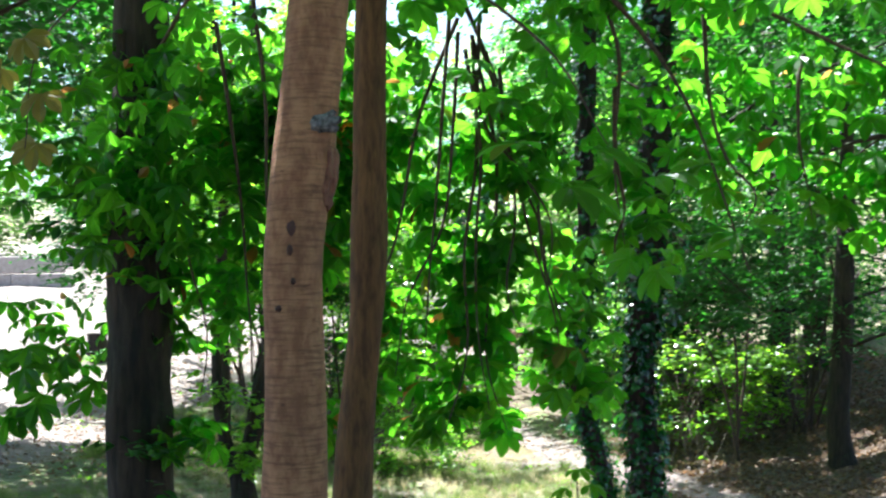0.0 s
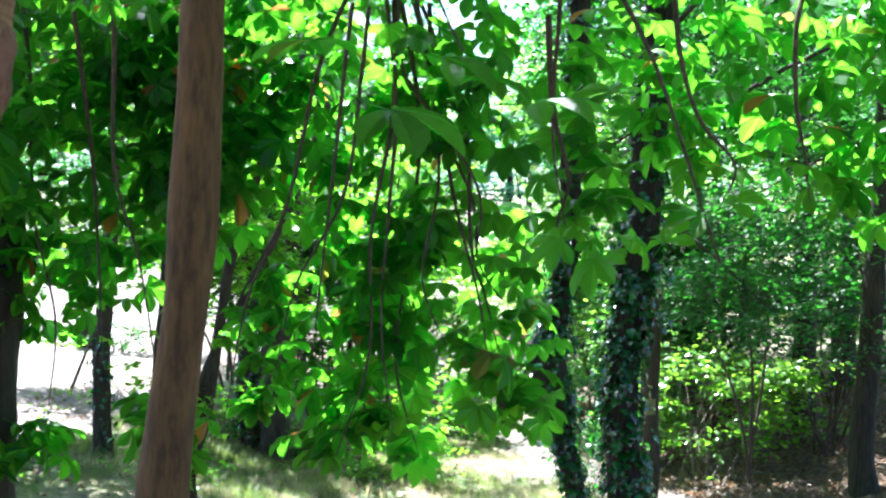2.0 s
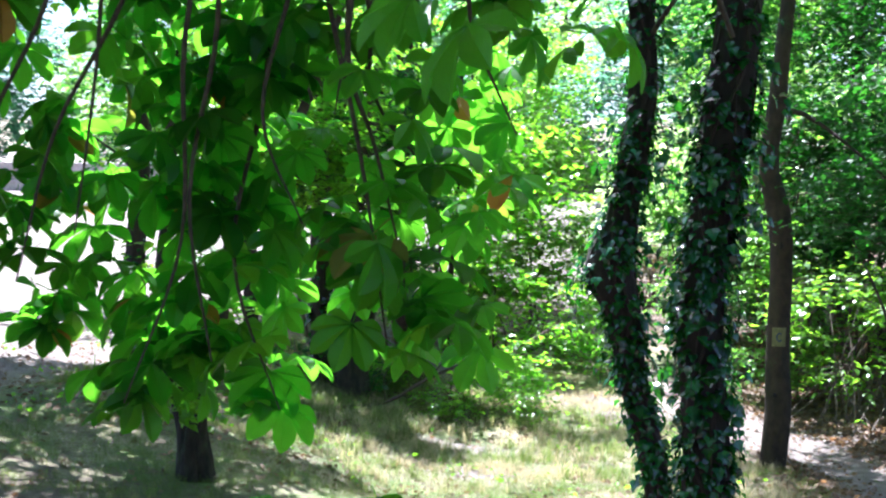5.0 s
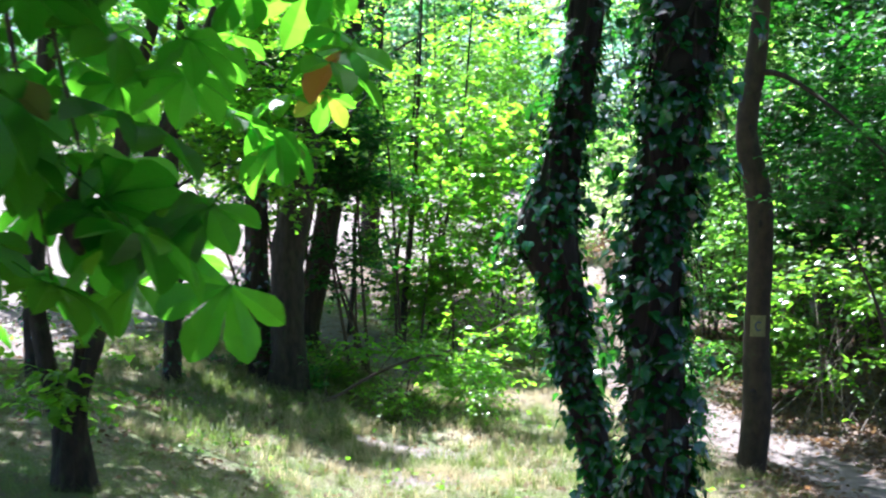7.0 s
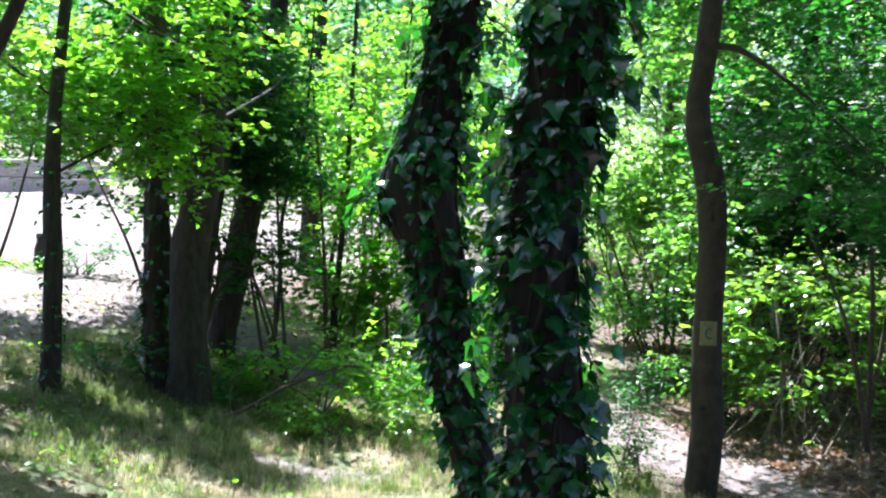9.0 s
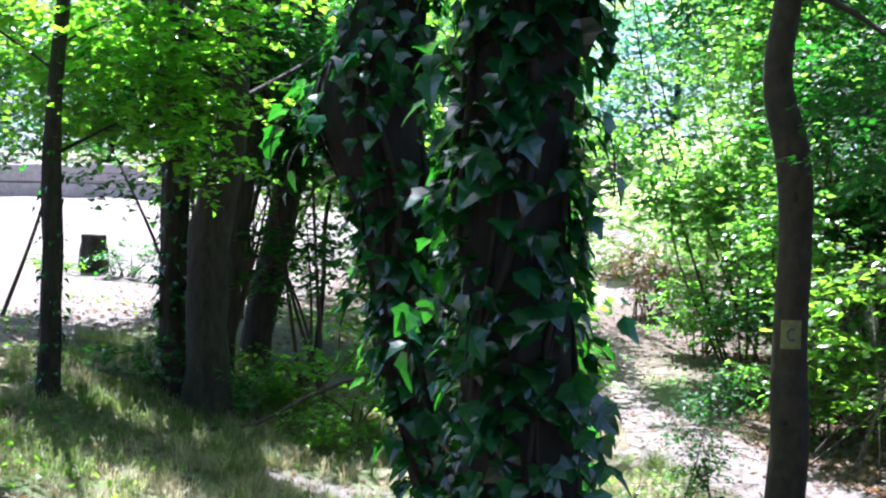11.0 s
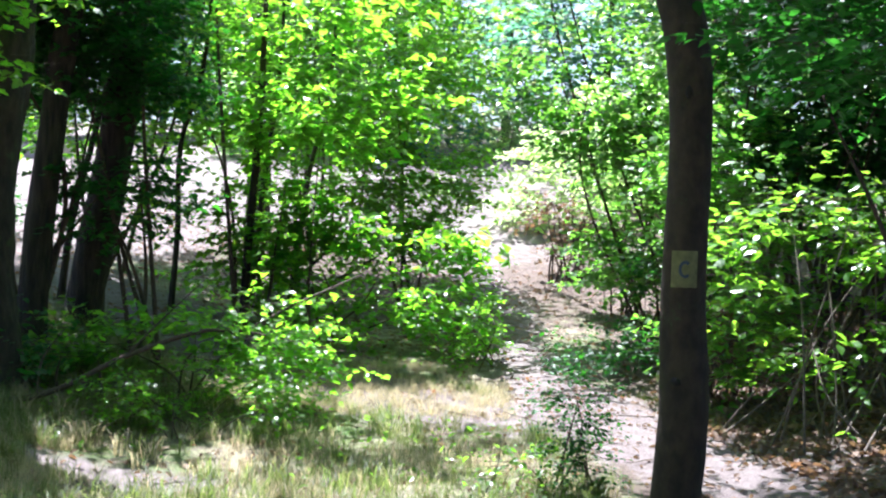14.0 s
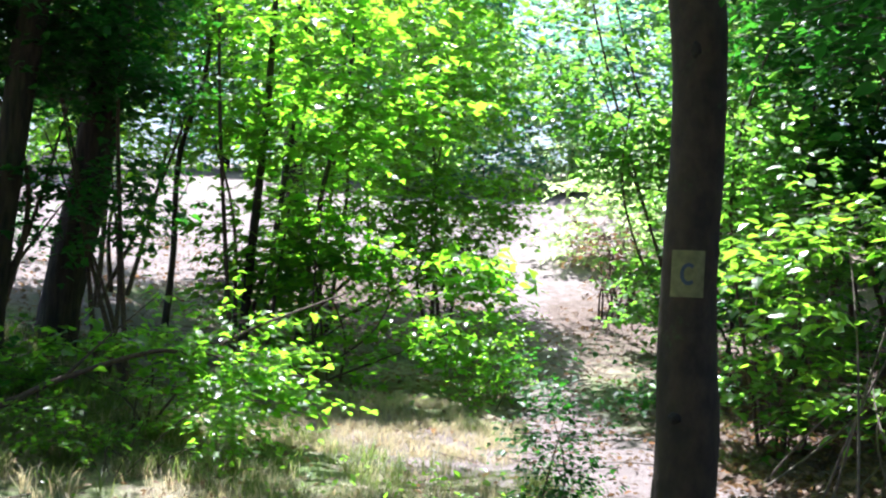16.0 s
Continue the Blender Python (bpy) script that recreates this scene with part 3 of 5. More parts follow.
def cherry_tree():
    b = on_ground(-1.02, 3.1)
    t = thing("cherry_tree", b, "pale pinkish-brown cherry trunk with horizontal rings and scars", "tree")
    line = [(-1.02, 3.1, b.z - 0.12), (-1.015, 3.1, 0.35), (-1.0, 3.1, 0.9), (-1.01, 3.1, 1.37), (-0.99, 3.1, 1.64), (-0.965, 3.1, 1.84), (-0.94, 3.1, 2.05),
            (-0.9, 3.1, 2.45), (-0.84, 3.12, 3.4), (-0.7, 3.2, 5.2), (-0.6, 3.3, 7.5)]
    radii = [0.145, 0.128, 0.117, 0.111, 0.113, 0.118, 0.114, 0.113, 0.105, 0.085, 0.05]
    trunk = trunk_part(t, line, radii, M_CHERRY, sides=30, rough=0.035, steps=12, flare=0.25)
    # swollen wound on the flank
    bm = bmesh.new()
    bmesh.ops.create_icosphere(bm, subdivisions=4, radius=1)
    for v in bm.verts:
        k = 1 + 0.22 * noise.noise(v.co * 2.2) + 0.08 * noise.noise(v.co * 7)
        v.co = Vector((v.co.x * 0.05 * k - 0.885, v.co.y * 0.08 * k + 3.105, v.co.z * 0.17 * k + 1.80))
    me = bpy.data.meshes.new("wound")
    bm.to_mesh(me)
    bm.free()
    part("wound", me, M_WOUND, trunk, "swollen red-brown wound")
    # dead grey branch stub
    pieces = []
    for k in range(5):
        a = k * 1.3
        q = np.array([(-0.905, 3.01, 1.955), (-0.872 + 0.012 * math.cos(a), 2.985, 1.955 + 0.012 * math.sin(a)), (-0.842 + 0.03 * math.cos(a), 2.96 + 0.01 * k, 1.96 + 0.035 * math.sin(a))])
        pieces.append(tube(smooth_line(q, 4), np.linspace(0.034, 0.012, 9), 8, 0.35, k))
    part("knot", mesh_of("knot", *joined(pieces), True), M_KNOT, trunk, "grey splintered dead knot")
    for x, z, w, h in ((-1.0, 1.565, 0.017, 0.032), (-1.005, 1.485, 0.012, 0.022), (-0.995, 1.37, 0.01, 0.014), (-1.05, 1.27, 0.012, 0.012)):
        bm = bmesh.new()
        bmesh.ops.create_icosphere(bm, subdivisions=3, radius=1)
        for v in bm.verts:
            k = 1 + 0.3 * noise.noise(v.co * 1.7 + Vector((x, z, 0)) * 9)
            v.co = Vector((v.co.x * w * k + x, v.co.y * 0.012 + 2.992, v.co.z * h * k + z))
        me = bpy.data.meshes.new("scar")
        bm.to_mesh(me)
        bm.free()
        part("scar", me, M_SCAR, trunk, "dark oozing bark scar")
    limbs(t, line, radii, 4, 2.0, M_CHERRY, 0.72)
    leafy(t, [((-0.7, 3.3, 6.6), (2.4, 2.4, 1.6), 500)], LEAF_OVATE, 0.15, M_SHADE, per_twig=8, length=0.6)


def chestnut_places(blobs):
    """Places and turns of palmate leaves in hanging masses."""
    ps = []
    for c, r, n in blobs:
        d = rng.normal(size=(n, 3))
        d /= np.linalg.norm(d, axis=1)[:, None]
        ps.append(np.array(c) + d * np.array(r) * rng.random((n, 1)) ** 0.4)
    p = np.vstack(ps)
    n = len(p)
    a = rng.uniform(0, 2 * np.pi, n)
    out = np.column_stack([np.cos(a), np.sin(a), np.full(n, -0.6)]) + rng.normal(0, 0.3, (n, 3))
    up = np.column_stack([np.cos(a) * 0.5, np.sin(a) * 0.5, np.ones(n)]) + rng.normal(0, 0.38, (n, 3))
    return p, turns(up, out), rng.uniform(0.12, 0.205, n)


def chestnut_tree():
    b = on_ground(-0.95, 5.0)
    t = thing("horse_chestnut_tree", b, "slender brown horse chestnut with low hanging leafy branches", "tree")
    line = [(-0.96, 5.0, b.z - 0.12), (-0.93, 5.0, 0.3), (-0.89, 5.0, 0.75), (-0.85, 5.0, 1.15), (-0.83, 5.0, 1.58), (-0.82, 5.0, 2.04), (-0.81, 5.0, 2.6), (-0.75, 5.05, 4.2), (-0.6, 5.2, 6.5), (-0.5, 5.4, 9)]
    radii = [0.125, 0.108, 0.094, 0.09, 0.1, 0.092, 0.086, 0.08, 0.06, 0.03]
    trunk_part(t, line, radii, M_BROWN, sides=22, rough=0.07, steps=10, flare=0.3)
    # boughs that arch over the path, with hanging branchlets
    boughs = [[(-0.78, 5.0, 3.4, 0.035), (-0.5, 6.0, 3.6, 0.028), (-0.2, 6.9, 3.2, 0.018), (0.1, 7.4, 2.6, 0.008)],
              [(-0.78, 5.0, 3.5, 0.035), (0.3, 5.6, 3.6, 0.026), (1.5, 6.0, 3.1, 0.016), (2.9, 6.5, 2.6, 0.008)],
              [(-0.78, 5.0, 3.4, 0.032), (-1.7, 6.0, 3.5, 0.022), (-2.5, 7.2, 3.0, 0.014), (-3.0, 7.8, 2.2, 0.006)],
              [(-0.8, 5.0, 3.3, 0.02), (-0.6, 4.3, 3.0, 0.012), (0.0, 3.75, 2.4, 0.007), (0.25, 3.55, 1.93, 0.003)],
              [(-0.78, 5.0, 3.5, 0.03), (0.1, 5.4, 3.4, 0.022), (0.95, 5.7, 2.6, 0.012), (1.45, 5.9, 1.42, 0.006)]]
    for q in boughs:
        s = smooth_line(q, 8)
        part("bough", mesh_of("bough", *tube(s[:, :3], s[:, 3], 8, 0.05), True), M_TWIG, t)
    # thin branchlets that hang from the bough: top and foot
    hang = [((-0.2, 6.9, 3.1), (-0.42, 7.0, 0.35)), ((-0.15, 7.0, 3.1), (0.15, 7.1, 0.95)), ((-0.1, 7.0, 3.0), (0.42, 7.2, 0.55)), ((-0.25, 6.9, 3.0), (-0.12, 7.0, 0.5)),
            ((-0.3, 6.8, 3.1), (-0.75, 6.9, 0.75)), ((-0.3, 6.8, 3.2), (-1.05, 7.1, 0.5)), ((-0.2, 6.9, 3.1), (0.02, 7.3, 0.3)), ((0.0, 7.1, 2.9), (0.55, 7.4, 1.1)),
            ((-1.9, 6.4, 3.1), (-1.7, 7.0, 0.8)), ((-2.3, 6.9, 2.9), (-2.2, 7.6, 0.5)), ((-2.6, 7.4, 2.7), (-3.0, 7.9, 0.6)), ((-1.6, 6.0, 3.2), (-1.35, 6.9, 0.6)),
            ((0.5, 5.7, 3.2), (0.75, 6.6, 1.6)), ((1.2, 5.9, 3.0), (1.5, 6.5, 1.7)), ((1.9, 6.2, 2.8), (2.0, 6.7, 1.75)), ((2.6, 6.4, 2.6), (2.8, 6.8, 1.7)), ((0.6, 5.6, 2.5), (0.85, 7.1, 1.25)), ((0.1, 7.3, 2.7), (0.47, 7.2, 0.82)), ((-0.35, 6.7, 3.3), (-0.55, 6.9, 0.9)), ((-0.15, 6.9, 3.2), (0.28, 7.0, 1.3))]
    ends = []
    for top, foot in hang:
        top, foot = np.array(top), np.array(foot) - [0, 0.3, 0]
        mid = top * 0.45 + foot * 0.55 + rng.normal(0, 0.07, 3)
        s = smooth_line(np.column_stack([[top, (top + mid) / 2 + rng.normal(0, 0.05, 3), mid, (mid + foot) / 2 + rng.normal(0, 0.06, 3), foot], [0.016, 0.013, 0.01, 0.007, 0.003]]), 6)
        part("branchlet", mesh_of("branchlet", *tube(s[:, :3], s[:, 3], 6), True), M_TWIG, t)
        ends.append(s)
    # leaves on the branchlets, then the looser masses between them
    p, rot, size = chestnut_places([((-0.2, 7.1, 2.2), (0.78, 0.32, 0.85), 135), ((-0.25, 7.15, 1.15), (0.75, 0.32, 0.7), 115), ((-0.35, 7.1, 0.42), (0.5, 0.25, 0.22), 26),
                                    ((0.5, 6.9, 0.62), (0.36, 0.4, 0.18), 16), ((-2.3, 7.1, 2.3), (1.5, 0.5, 1.0), 300), ((-1.1, 7.1, 2.6), (0.6, 0.3, 0.55), 90), ((-1.9, 8.6, 3.0), (1.6, 0.4, 0.7), 130), ((-1.4, 7.1, 1.55), (0.3, 0.3, 0.35), 22), ((-2.2, 7.3, 1.35), (0.6, 0.3, 0.45), 55), ((-2.2, 7.2, 0.3), (0.3, 0.25, 0.15), 16), ((-3.0, 7.6, 1.0), (0.8, 0.3, 0.5), 50), ((-2.4, 6.4, 2.0), (0.55, 0.3, 0.65), 75), ((-3.2, 6.6, 0.75), (0.35, 0.4, 0.35), 26),
                                    ((-1.35, 6.6, 0.52), (0.26, 0.3, 0.2), 18), ((1.6, 6.7, 2.45), (2.0, 0.3, 0.55), 170), ((0.9, 6.6, 1.75), (0.45, 0.4, 0.3), 18), ((2.6, 6.7, 2.0), (0.9, 0.5, 0.35), 60),
                                    ((-1.35, 7.1, 1.9), (0.5, 0.4, 0.5), 60), ((-0.95, 7.1, 0.95), (0.2, 0.3, 0.45), 26), ((0.5, 6.8, 1.1), (0.34, 0.35, 0.45), 22), ((-1.6, 7.0, 2.4), (0.5, 0.3, 0.5), 80), ((-0.9, 6.0, 3.0), (1.6, 0.8, 0.6), 55), ((1.2, 6.2, 3.2), (2.0, 0.8, 0.5), 90), ((0.5, 8.2, 1.35), (0.35, 0.3, 0.5), 24)])
    near = [((0.07, 3.35, 1.73), 0.22), ((0.45, 3.5, 1.78), 0.2), ((0.2, 3.5, 1.9), 0.18), ((-0.14, 3.35, 1.91), 0.18), ((0.3, 3.6, 1.87), 0.17), ((0.68, 3.7, 1.85), 0.16)]
    showy = [((1.3, 5.6, 1.62), 0.2), ((1.15, 5.7, 1.5), 0.19), ((0.85, 5.7, 1.42), 0.2), ((1.45, 5.7, 1.68), 0.17), ((0.7, 5.8, 1.5), 0.18)]
    for q, s in near + showy:
        k = len(p)
        a = rng.uniform(0, 6.28)
        flat = 0.16 if (q, s) in near else 0.5
        tilt = np.array([[rng.normal(0, flat), -abs(rng.normal(0, flat)) - (0.2 if (q, s) in near else 0.35), 1.0]])
        head = np.array([[math.cos(a), math.sin(a) * 0.5, -0.2]])
        p, rot, size = np.vstack([p, [q]]), np.concatenate([rot, turns(tilt, head)]), np.append(size, s)
    order = np.argsort(np.abs(p[:, 0] - 0.2) + 0.6 * np.abs(p[:, 1] - 6.0))
    meshes = [mesh_of("leaf", *shape) for shape in CHESTNUT]
    for n, k in enumerate(order[:300]):
        mat = M_YELLOWED if n % 75 == 70 and p[k, 1] > 6.2 else M_CHESTNUT
        ob = part("leaf", meshes[n % 3], M_CHESTNUT, t)
        if mat is M_YELLOWED:
            ob.material_slots[0].link = "OBJECT"
            ob.material_slots[0].material = mat
            tagged(ob, "yellowed dry leaf")
        ob.matrix_local = Matrix.Translation(-t.location) @ Matrix.LocRotScale(Vector(p[k]), Matrix(rot[k].tolist()).to_quaternion(), Vector([size[k]] * 3))
    rest = order[300:]
    part("leaves", mesh_of("leaves", *scattered(CHESTNUT[1], p[rest], rot[rest], size[rest])), M_CHESTNUT_FAR, t, "", "stuff")
    # a dried spray beside the cherry trunk
    s = smooth_line([(-1.7, 6.0, 3.5, 0.01), (-2.2, 5.2, 3.1, 0.007), (-2.45, 4.6, 2.6, 0.005), (-2.5, 4.5, 2.05, 0.003)], 6)
    part("branchlet", mesh_of("branchlet", *tube(s[:, :3], s[:, 3], 6), True), M_TWIG, t)
    for k, (x, y, z) in enumerate(((-2.5, 4.5, 2.6), (-2.42, 4.5, 2.32), (-2.46, 4.55, 2.08), (-2.62, 4.5, 2.45))):
        ob = part("leaf", meshes[k % 3], M_CHESTNUT, t, "yellowed dry leaf")
        ob.material_slots[0].link = "OBJECT"
        ob.material_slots[0].material = M_YELLOWED
        r = turns(np.array([[0.2 * k - 0.3, -0.8, 0.6]]), np.array([[0.5 - 0.4 * k, 0.1, -0.8]]))[0]
        ob.matrix_local = Matrix.Translation(-t.location) @ Matrix.LocRotScale(Vector((x, y, z)), Matrix(r.tolist()).to_quaternion(), Vector([0.15] * 3))
    # a withered leaf that dangles from a branchlet
    q = np.array([(0.47, 6.9, 0.84, 0.003), (0.475, 6.9, 0.76, 0.004), (0.46, 6.9, 0.7, 0.022), (0.475, 6.89, 0.64, 0.028), (0.48, 6.9, 0.6, 0.006)])
    s = smooth_line(q, 6)
    part("withered_leaf", mesh_of("withered_leaf", *tube(s[:, :3], s[:, 3], 9, 0.5), True), M_TWIG, t, "dark curled withered leaf")
    # high crown
    cp, cr, cs = chestnut_places([((-0.5, 4.4, 5.8), (3.2, 2.4, 1.5), 420), ((1.5, 6.0, 5.6), (2.5, 2.2, 1.2), 240), ((-2.8, 5.6, 5.4), (2.2, 2.4, 1.2), 220)])
    k = shaded(cp)
    # Unseen clump added to keep direct sun off the low hanging leaves
    op, orot, os = chestnut_places([((0.15, 7.95, 4.5), (0.8, 0.75, 0.45), 150)])
    cp, cr, cs = np.vstack([cp[k], op]), np.concatenate([cr[k], orot]), np.append(cs[k], os)
    part("crown", mesh_of("crown", *scattered(CHESTNUT[1], cp, cr, cs * 1.2)), M_CHESTNUT_FAR, t, "", "stuff")
    limbs(t, line, radii, 5, 2.4, M_BROWN, 0.7)


def chestnut_seedling(x, y, tall=1.0):
    b = on_ground(x, y)
    t = thing("chestnut_seedling", b, "thin chestnut seedling with a few broad leaves", "seedling", "chestnut seedlings")
    s = smooth_line([(x - 0.02, y, b.z - 0.05, 0.011), (x + 0.01, y + 0.02, b.z + 0.5 * tall, 0.009), (x - 0.01, y, b.z + 1.05 * tall, 0.004)], 6)
    part("stem", mesh_of("stem", *tube(s[:, :3], s[:, 3], 7), True), M_TWIG, t)
    me = mesh_of("leaf", *CHESTNUT[1])
    for dx, dy, dz, size in ((0.0, 0, 1.08, 0.13), (0.12, -0.05, 0.98, 0.14), (-0.12, 0.03, 0.95, 0.13), (0.05, -0.12, 0.82, 0.12), (-0.08, 0.1, 0.75, 0.11), (0.14, 0.06, 0.7, 0.1)):
        ob = part("leaf", me, M_CHESTNUT, t)
        r = turns(np.array([[dx * 2, dy * 2 - 0.2, 1.0]]), np.array([[dx + 0.02, dy - 0.03, -0.05]]))[0]
        ob.matrix_local = Matrix.Translation(-t.location) @ Matrix.LocRotScale(Vector((x + dx * 0.6, y + dy * 0.6, b.z + dz * tall)), Matrix(r.tolist()).to_quaternion(), Vector([size] * 3))


def dark_tree():
    b = on_ground(-2.62, 7.3)
    t = thing("oak_tree", b, "dark-barked tree trunk half hidden by leaves", "tree")
    line = [(-2.62, 7.3, b.z - 0.12), (-2.63, 7.3, 0.0), (-2.63, 7.3, 1.0), (-2.64, 7.3, 2.0), (-2.62, 7.35, 3.2), (-2.6, 7.4, 6.5), (-2.5, 7.5, 9.5)]
    radii = [0.27, 0.24, 0.225, 0.21, 0.2, 0.15, 0.07]
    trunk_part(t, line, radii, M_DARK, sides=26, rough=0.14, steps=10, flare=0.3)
    limbs(t, line, radii, 6, 2.8, M_DARK, 0.75)
    leafy(t, [((-2.7, 7.3, 7.4), (3.2, 3.0, 2.2), 900)], LEAF_OVATE, 0.16, M_SHADE, per_twig=8, length=0.6)
    leafy(t, [((-2.75, 6.95, 0.0), (0.45, 0.3, 0.35), 26), ((-2.6, 7.0, 2.1), (0.7, 0.35, 0.5), 40)], LEAF_OVATE, 0.11, M_SHADE, "shoot_mass", per_twig=7, length=0.3)


def ivy_trees():
    b = on_ground(1.5, 12.2)
    t = thing("ivy_clad_tree", b, "leaning crooked tree trunk thickly clad in ivy", "tree", "ivy-clad trunks")
    line = [(1.52, 12.2, b.z - 0.12), (1.42, 12.2, -1.05), (1.31, 12.2, -0.59), (1.22, 12.2, -0.24), (1.15, 12.2, 0.22), (1.03, 12.2, 0.58), (1.12, 12.2, 1.0), (1.2, 12.2, 1.52), (1.25, 12.2, 2.0), (1.23, 12.2, 2.7), (1.3, 12.3, 4.5), (1.2, 12.5, 8.0)]
    radii = [0.12, 0.095, 0.1, 0.105, 0.125, 0.185, 0.115, 0.1, 0.1, 0.1, 0.09, 0.04]
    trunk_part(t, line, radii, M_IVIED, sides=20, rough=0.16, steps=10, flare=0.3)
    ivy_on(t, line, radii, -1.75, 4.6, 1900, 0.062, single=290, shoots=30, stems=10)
    limbs(t, line, radii, 3, 2.0, M_DARK, 0.75)
    leafy(t, [((1.2, 12.9, 6.8), (2.0, 1.8, 1.5), 220)], LEAF_OVATE, 0.15, M_SHADE, per_twig=8, length=0.6)
    b = on_ground(1.78, 11.4)
    t = thing("ivy_clad_tree", b, "stout upright tree trunk covered in glossy dark ivy", "tree", "ivy-clad trunks")
    line = [(1.78, 11.4, b.z - 0.12), (1.74, 11.4, -0.8), (1.7, 11.4, -0.1), (1.67, 11.4, 0.4), (1.72, 11.4, 0.87), (1.77, 11.4, 1.27), (1.83, 11.4, 1.8), (1.92, 11.4, 3.0), (2.0, 11.5, 5.0), (2.1, 11.6, 8.5)]
    radii = [0.18, 0.155, 0.15, 0.15, 0.145, 0.15, 0.16, 0.14, 0.11, 0.05]
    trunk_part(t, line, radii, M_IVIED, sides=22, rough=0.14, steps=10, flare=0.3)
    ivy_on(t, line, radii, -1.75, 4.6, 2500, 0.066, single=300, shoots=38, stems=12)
    limbs(t, line, radii, 4, 2.4, M_DARK, 0.7)
    leafy(t, [((2.2, 12.4, 7.2), (2.2, 2.0, 1.6), 240)], LEAF_OVATE, 0.15, M_SHADE, per_twig=8, length=0.6)


def blaze_tree():
    b = on_ground(3.0, 18.8)
    t = thing("blazed_tree", b, "wavy dark trunk with a painted trail mark", "tree")
    line = [(2.99, 18.8, min(b.z, -2.36) - 0.1), (3.06, 18.8, -1.5), (3.04, 18.8, -0.85), (3.04, 18.8, -0.4), (3.06, 18.8, 0.4), (3.01, 18.8, 1.05), (2.87, 18.8, 1.7), (2.95, 18.8, 2.45), (3.01, 18.8, 3.2), (3.15, 18.9, 5.0), (3.2, 19.0, 8.0)]
    radii = [0.16, 0.17, 0.153, 0.145, 0.142, 0.15, 0.125, 0.118, 0.1, 0.08, 0.04]
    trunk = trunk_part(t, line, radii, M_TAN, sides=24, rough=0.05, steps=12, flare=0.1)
    # the painted mark wraps the bark
    p = smooth_line(np.column_stack([line, radii]), 12)

    def wrapped(u0, u1, z0, z1, lift, nu=8, nz=8):
        vs = []
        for z in np.linspace(z0, z1, nz + 1):
            cx, cy, r = (np.interp(z, p[:, 2], p[:, k]) for k in (0, 1, 3))
            for u in np.linspace(u0, u1, nu + 1):
                a = -math.pi / 2 + u / r
                vs.append((cx + math.cos(a) * (r * 1.035 + lift), cy + math.sin(a) * (r * 1.035 + lift), z))
        a = np.arange((nu + 1) * (nz + 1)).reshape(nz + 1, nu + 1)
        return np.array(vs), np.stack([a[:-1, :-1], a[:-1, 1:], a[1:, 1:], a[1:, :-1]], -1).reshape(-1, 4)

    mark = part("trail_mark", mesh_of("trail_mark", *wrapped(-0.088, 0.08, -0.625, -0.382, 0.004), True), M_BLAZE, trunk, "faded yellowish painted rectangle")
    # the letter C, painted on the mark
    pieces, cu, cz = [], 0.002, -0.505
    ring = np.linspace(math.radians(48), math.radians(312), 15)
    for a0, a1 in zip(ring[:-1], ring[1:]):
        quad = [(math.cos(a) * ru + cu, math.sin(a) * rz + cz) for a, ru, rz in ((a0, 0.040, 0.058), (a1, 0.040, 0.058), (a1, 0.022, 0.038), (a0, 0.022, 0.038))]
        vs = []
        for u, z in quad:
            cx, cy, r = (np.interp(z, p[:, 2], p[:, k]) for k in (0, 1, 3))
            a = -math.pi / 2 + u / r
            vs.append((cx + math.cos(a) * (r * 1.035 + 0.008), cy + math.sin(a) * (r * 1.035 + 0.008), z))
        pieces.append((np.array(vs), np.array([[0, 1, 2, 3]])))
    part("letter_c", mesh_of("letter_c", *joined(pieces)), M_BLAZE_INK, trunk, "blue-grey painted letter C")
    for x, y, z, w, h in ((3.035, 18.67, 0.66, 0.03, 0.05), (3.0, 18.65, -1.25, 0.035, 0.03), (2.9, 18.69, 1.75, 0.025, 0.04)):
        bm = bmesh.new()
        bmesh.ops.create_icosphere(bm, subdivisions=3, radius=1)
        for v in bm.verts:
            k = 1 + 0.35 * noise.noise(v.co * 2.3 + Vector((z, 0, 0)) * 5)
            v.co = Vector((v.co.x * w * k + x, v.co.y * 0.03 + y, v.co.z * h * k + z))
        me = bpy.data.meshes.new("knot")
        bm.to_mesh(me)
        bm.free()
        part("knot", me, M_IVIED, trunk, "dark healed branch knot")
    limbs(t, line, radii, 4, 2.2, M_TAN, 0.85)
    # a drooping side bough over the bank
    q = smooth_line([(2.95, 18.8, 2.4, 0.04), (3.3, 18.6, 2.3, 0.03), (3.9, 18.3, 1.8, 0.018), (4.7, 18.0, 1.0, 0.006)], 6)
    part("limb", mesh_of("limb", *tube(q[:, :3], q[:, 3], 8), True), M_TAN, t)
    leafy(t, [((3.95, 18.2, 1.2), (0.65, 0.45, 0.5), 85), ((4.6, 18.1, 0.9), (0.5, 0.4, 0.5), 45)], LEAF_OVATE, 0.11, M_SHADE, "bough_leaves", per_twig=8, length=0.45, open_glades=False)
    # The second mass is added above view to shade the path
    leafy(t, [((3.3, 19.0, 6.6), (2.6, 2.4, 1.7), 700), ((2.6, 21.4, 6.0), (2.0, 1.7, 1.2), 480)], LEAF_OVATE, 0.14, M_SHADE, per_twig=8, length=0.6)
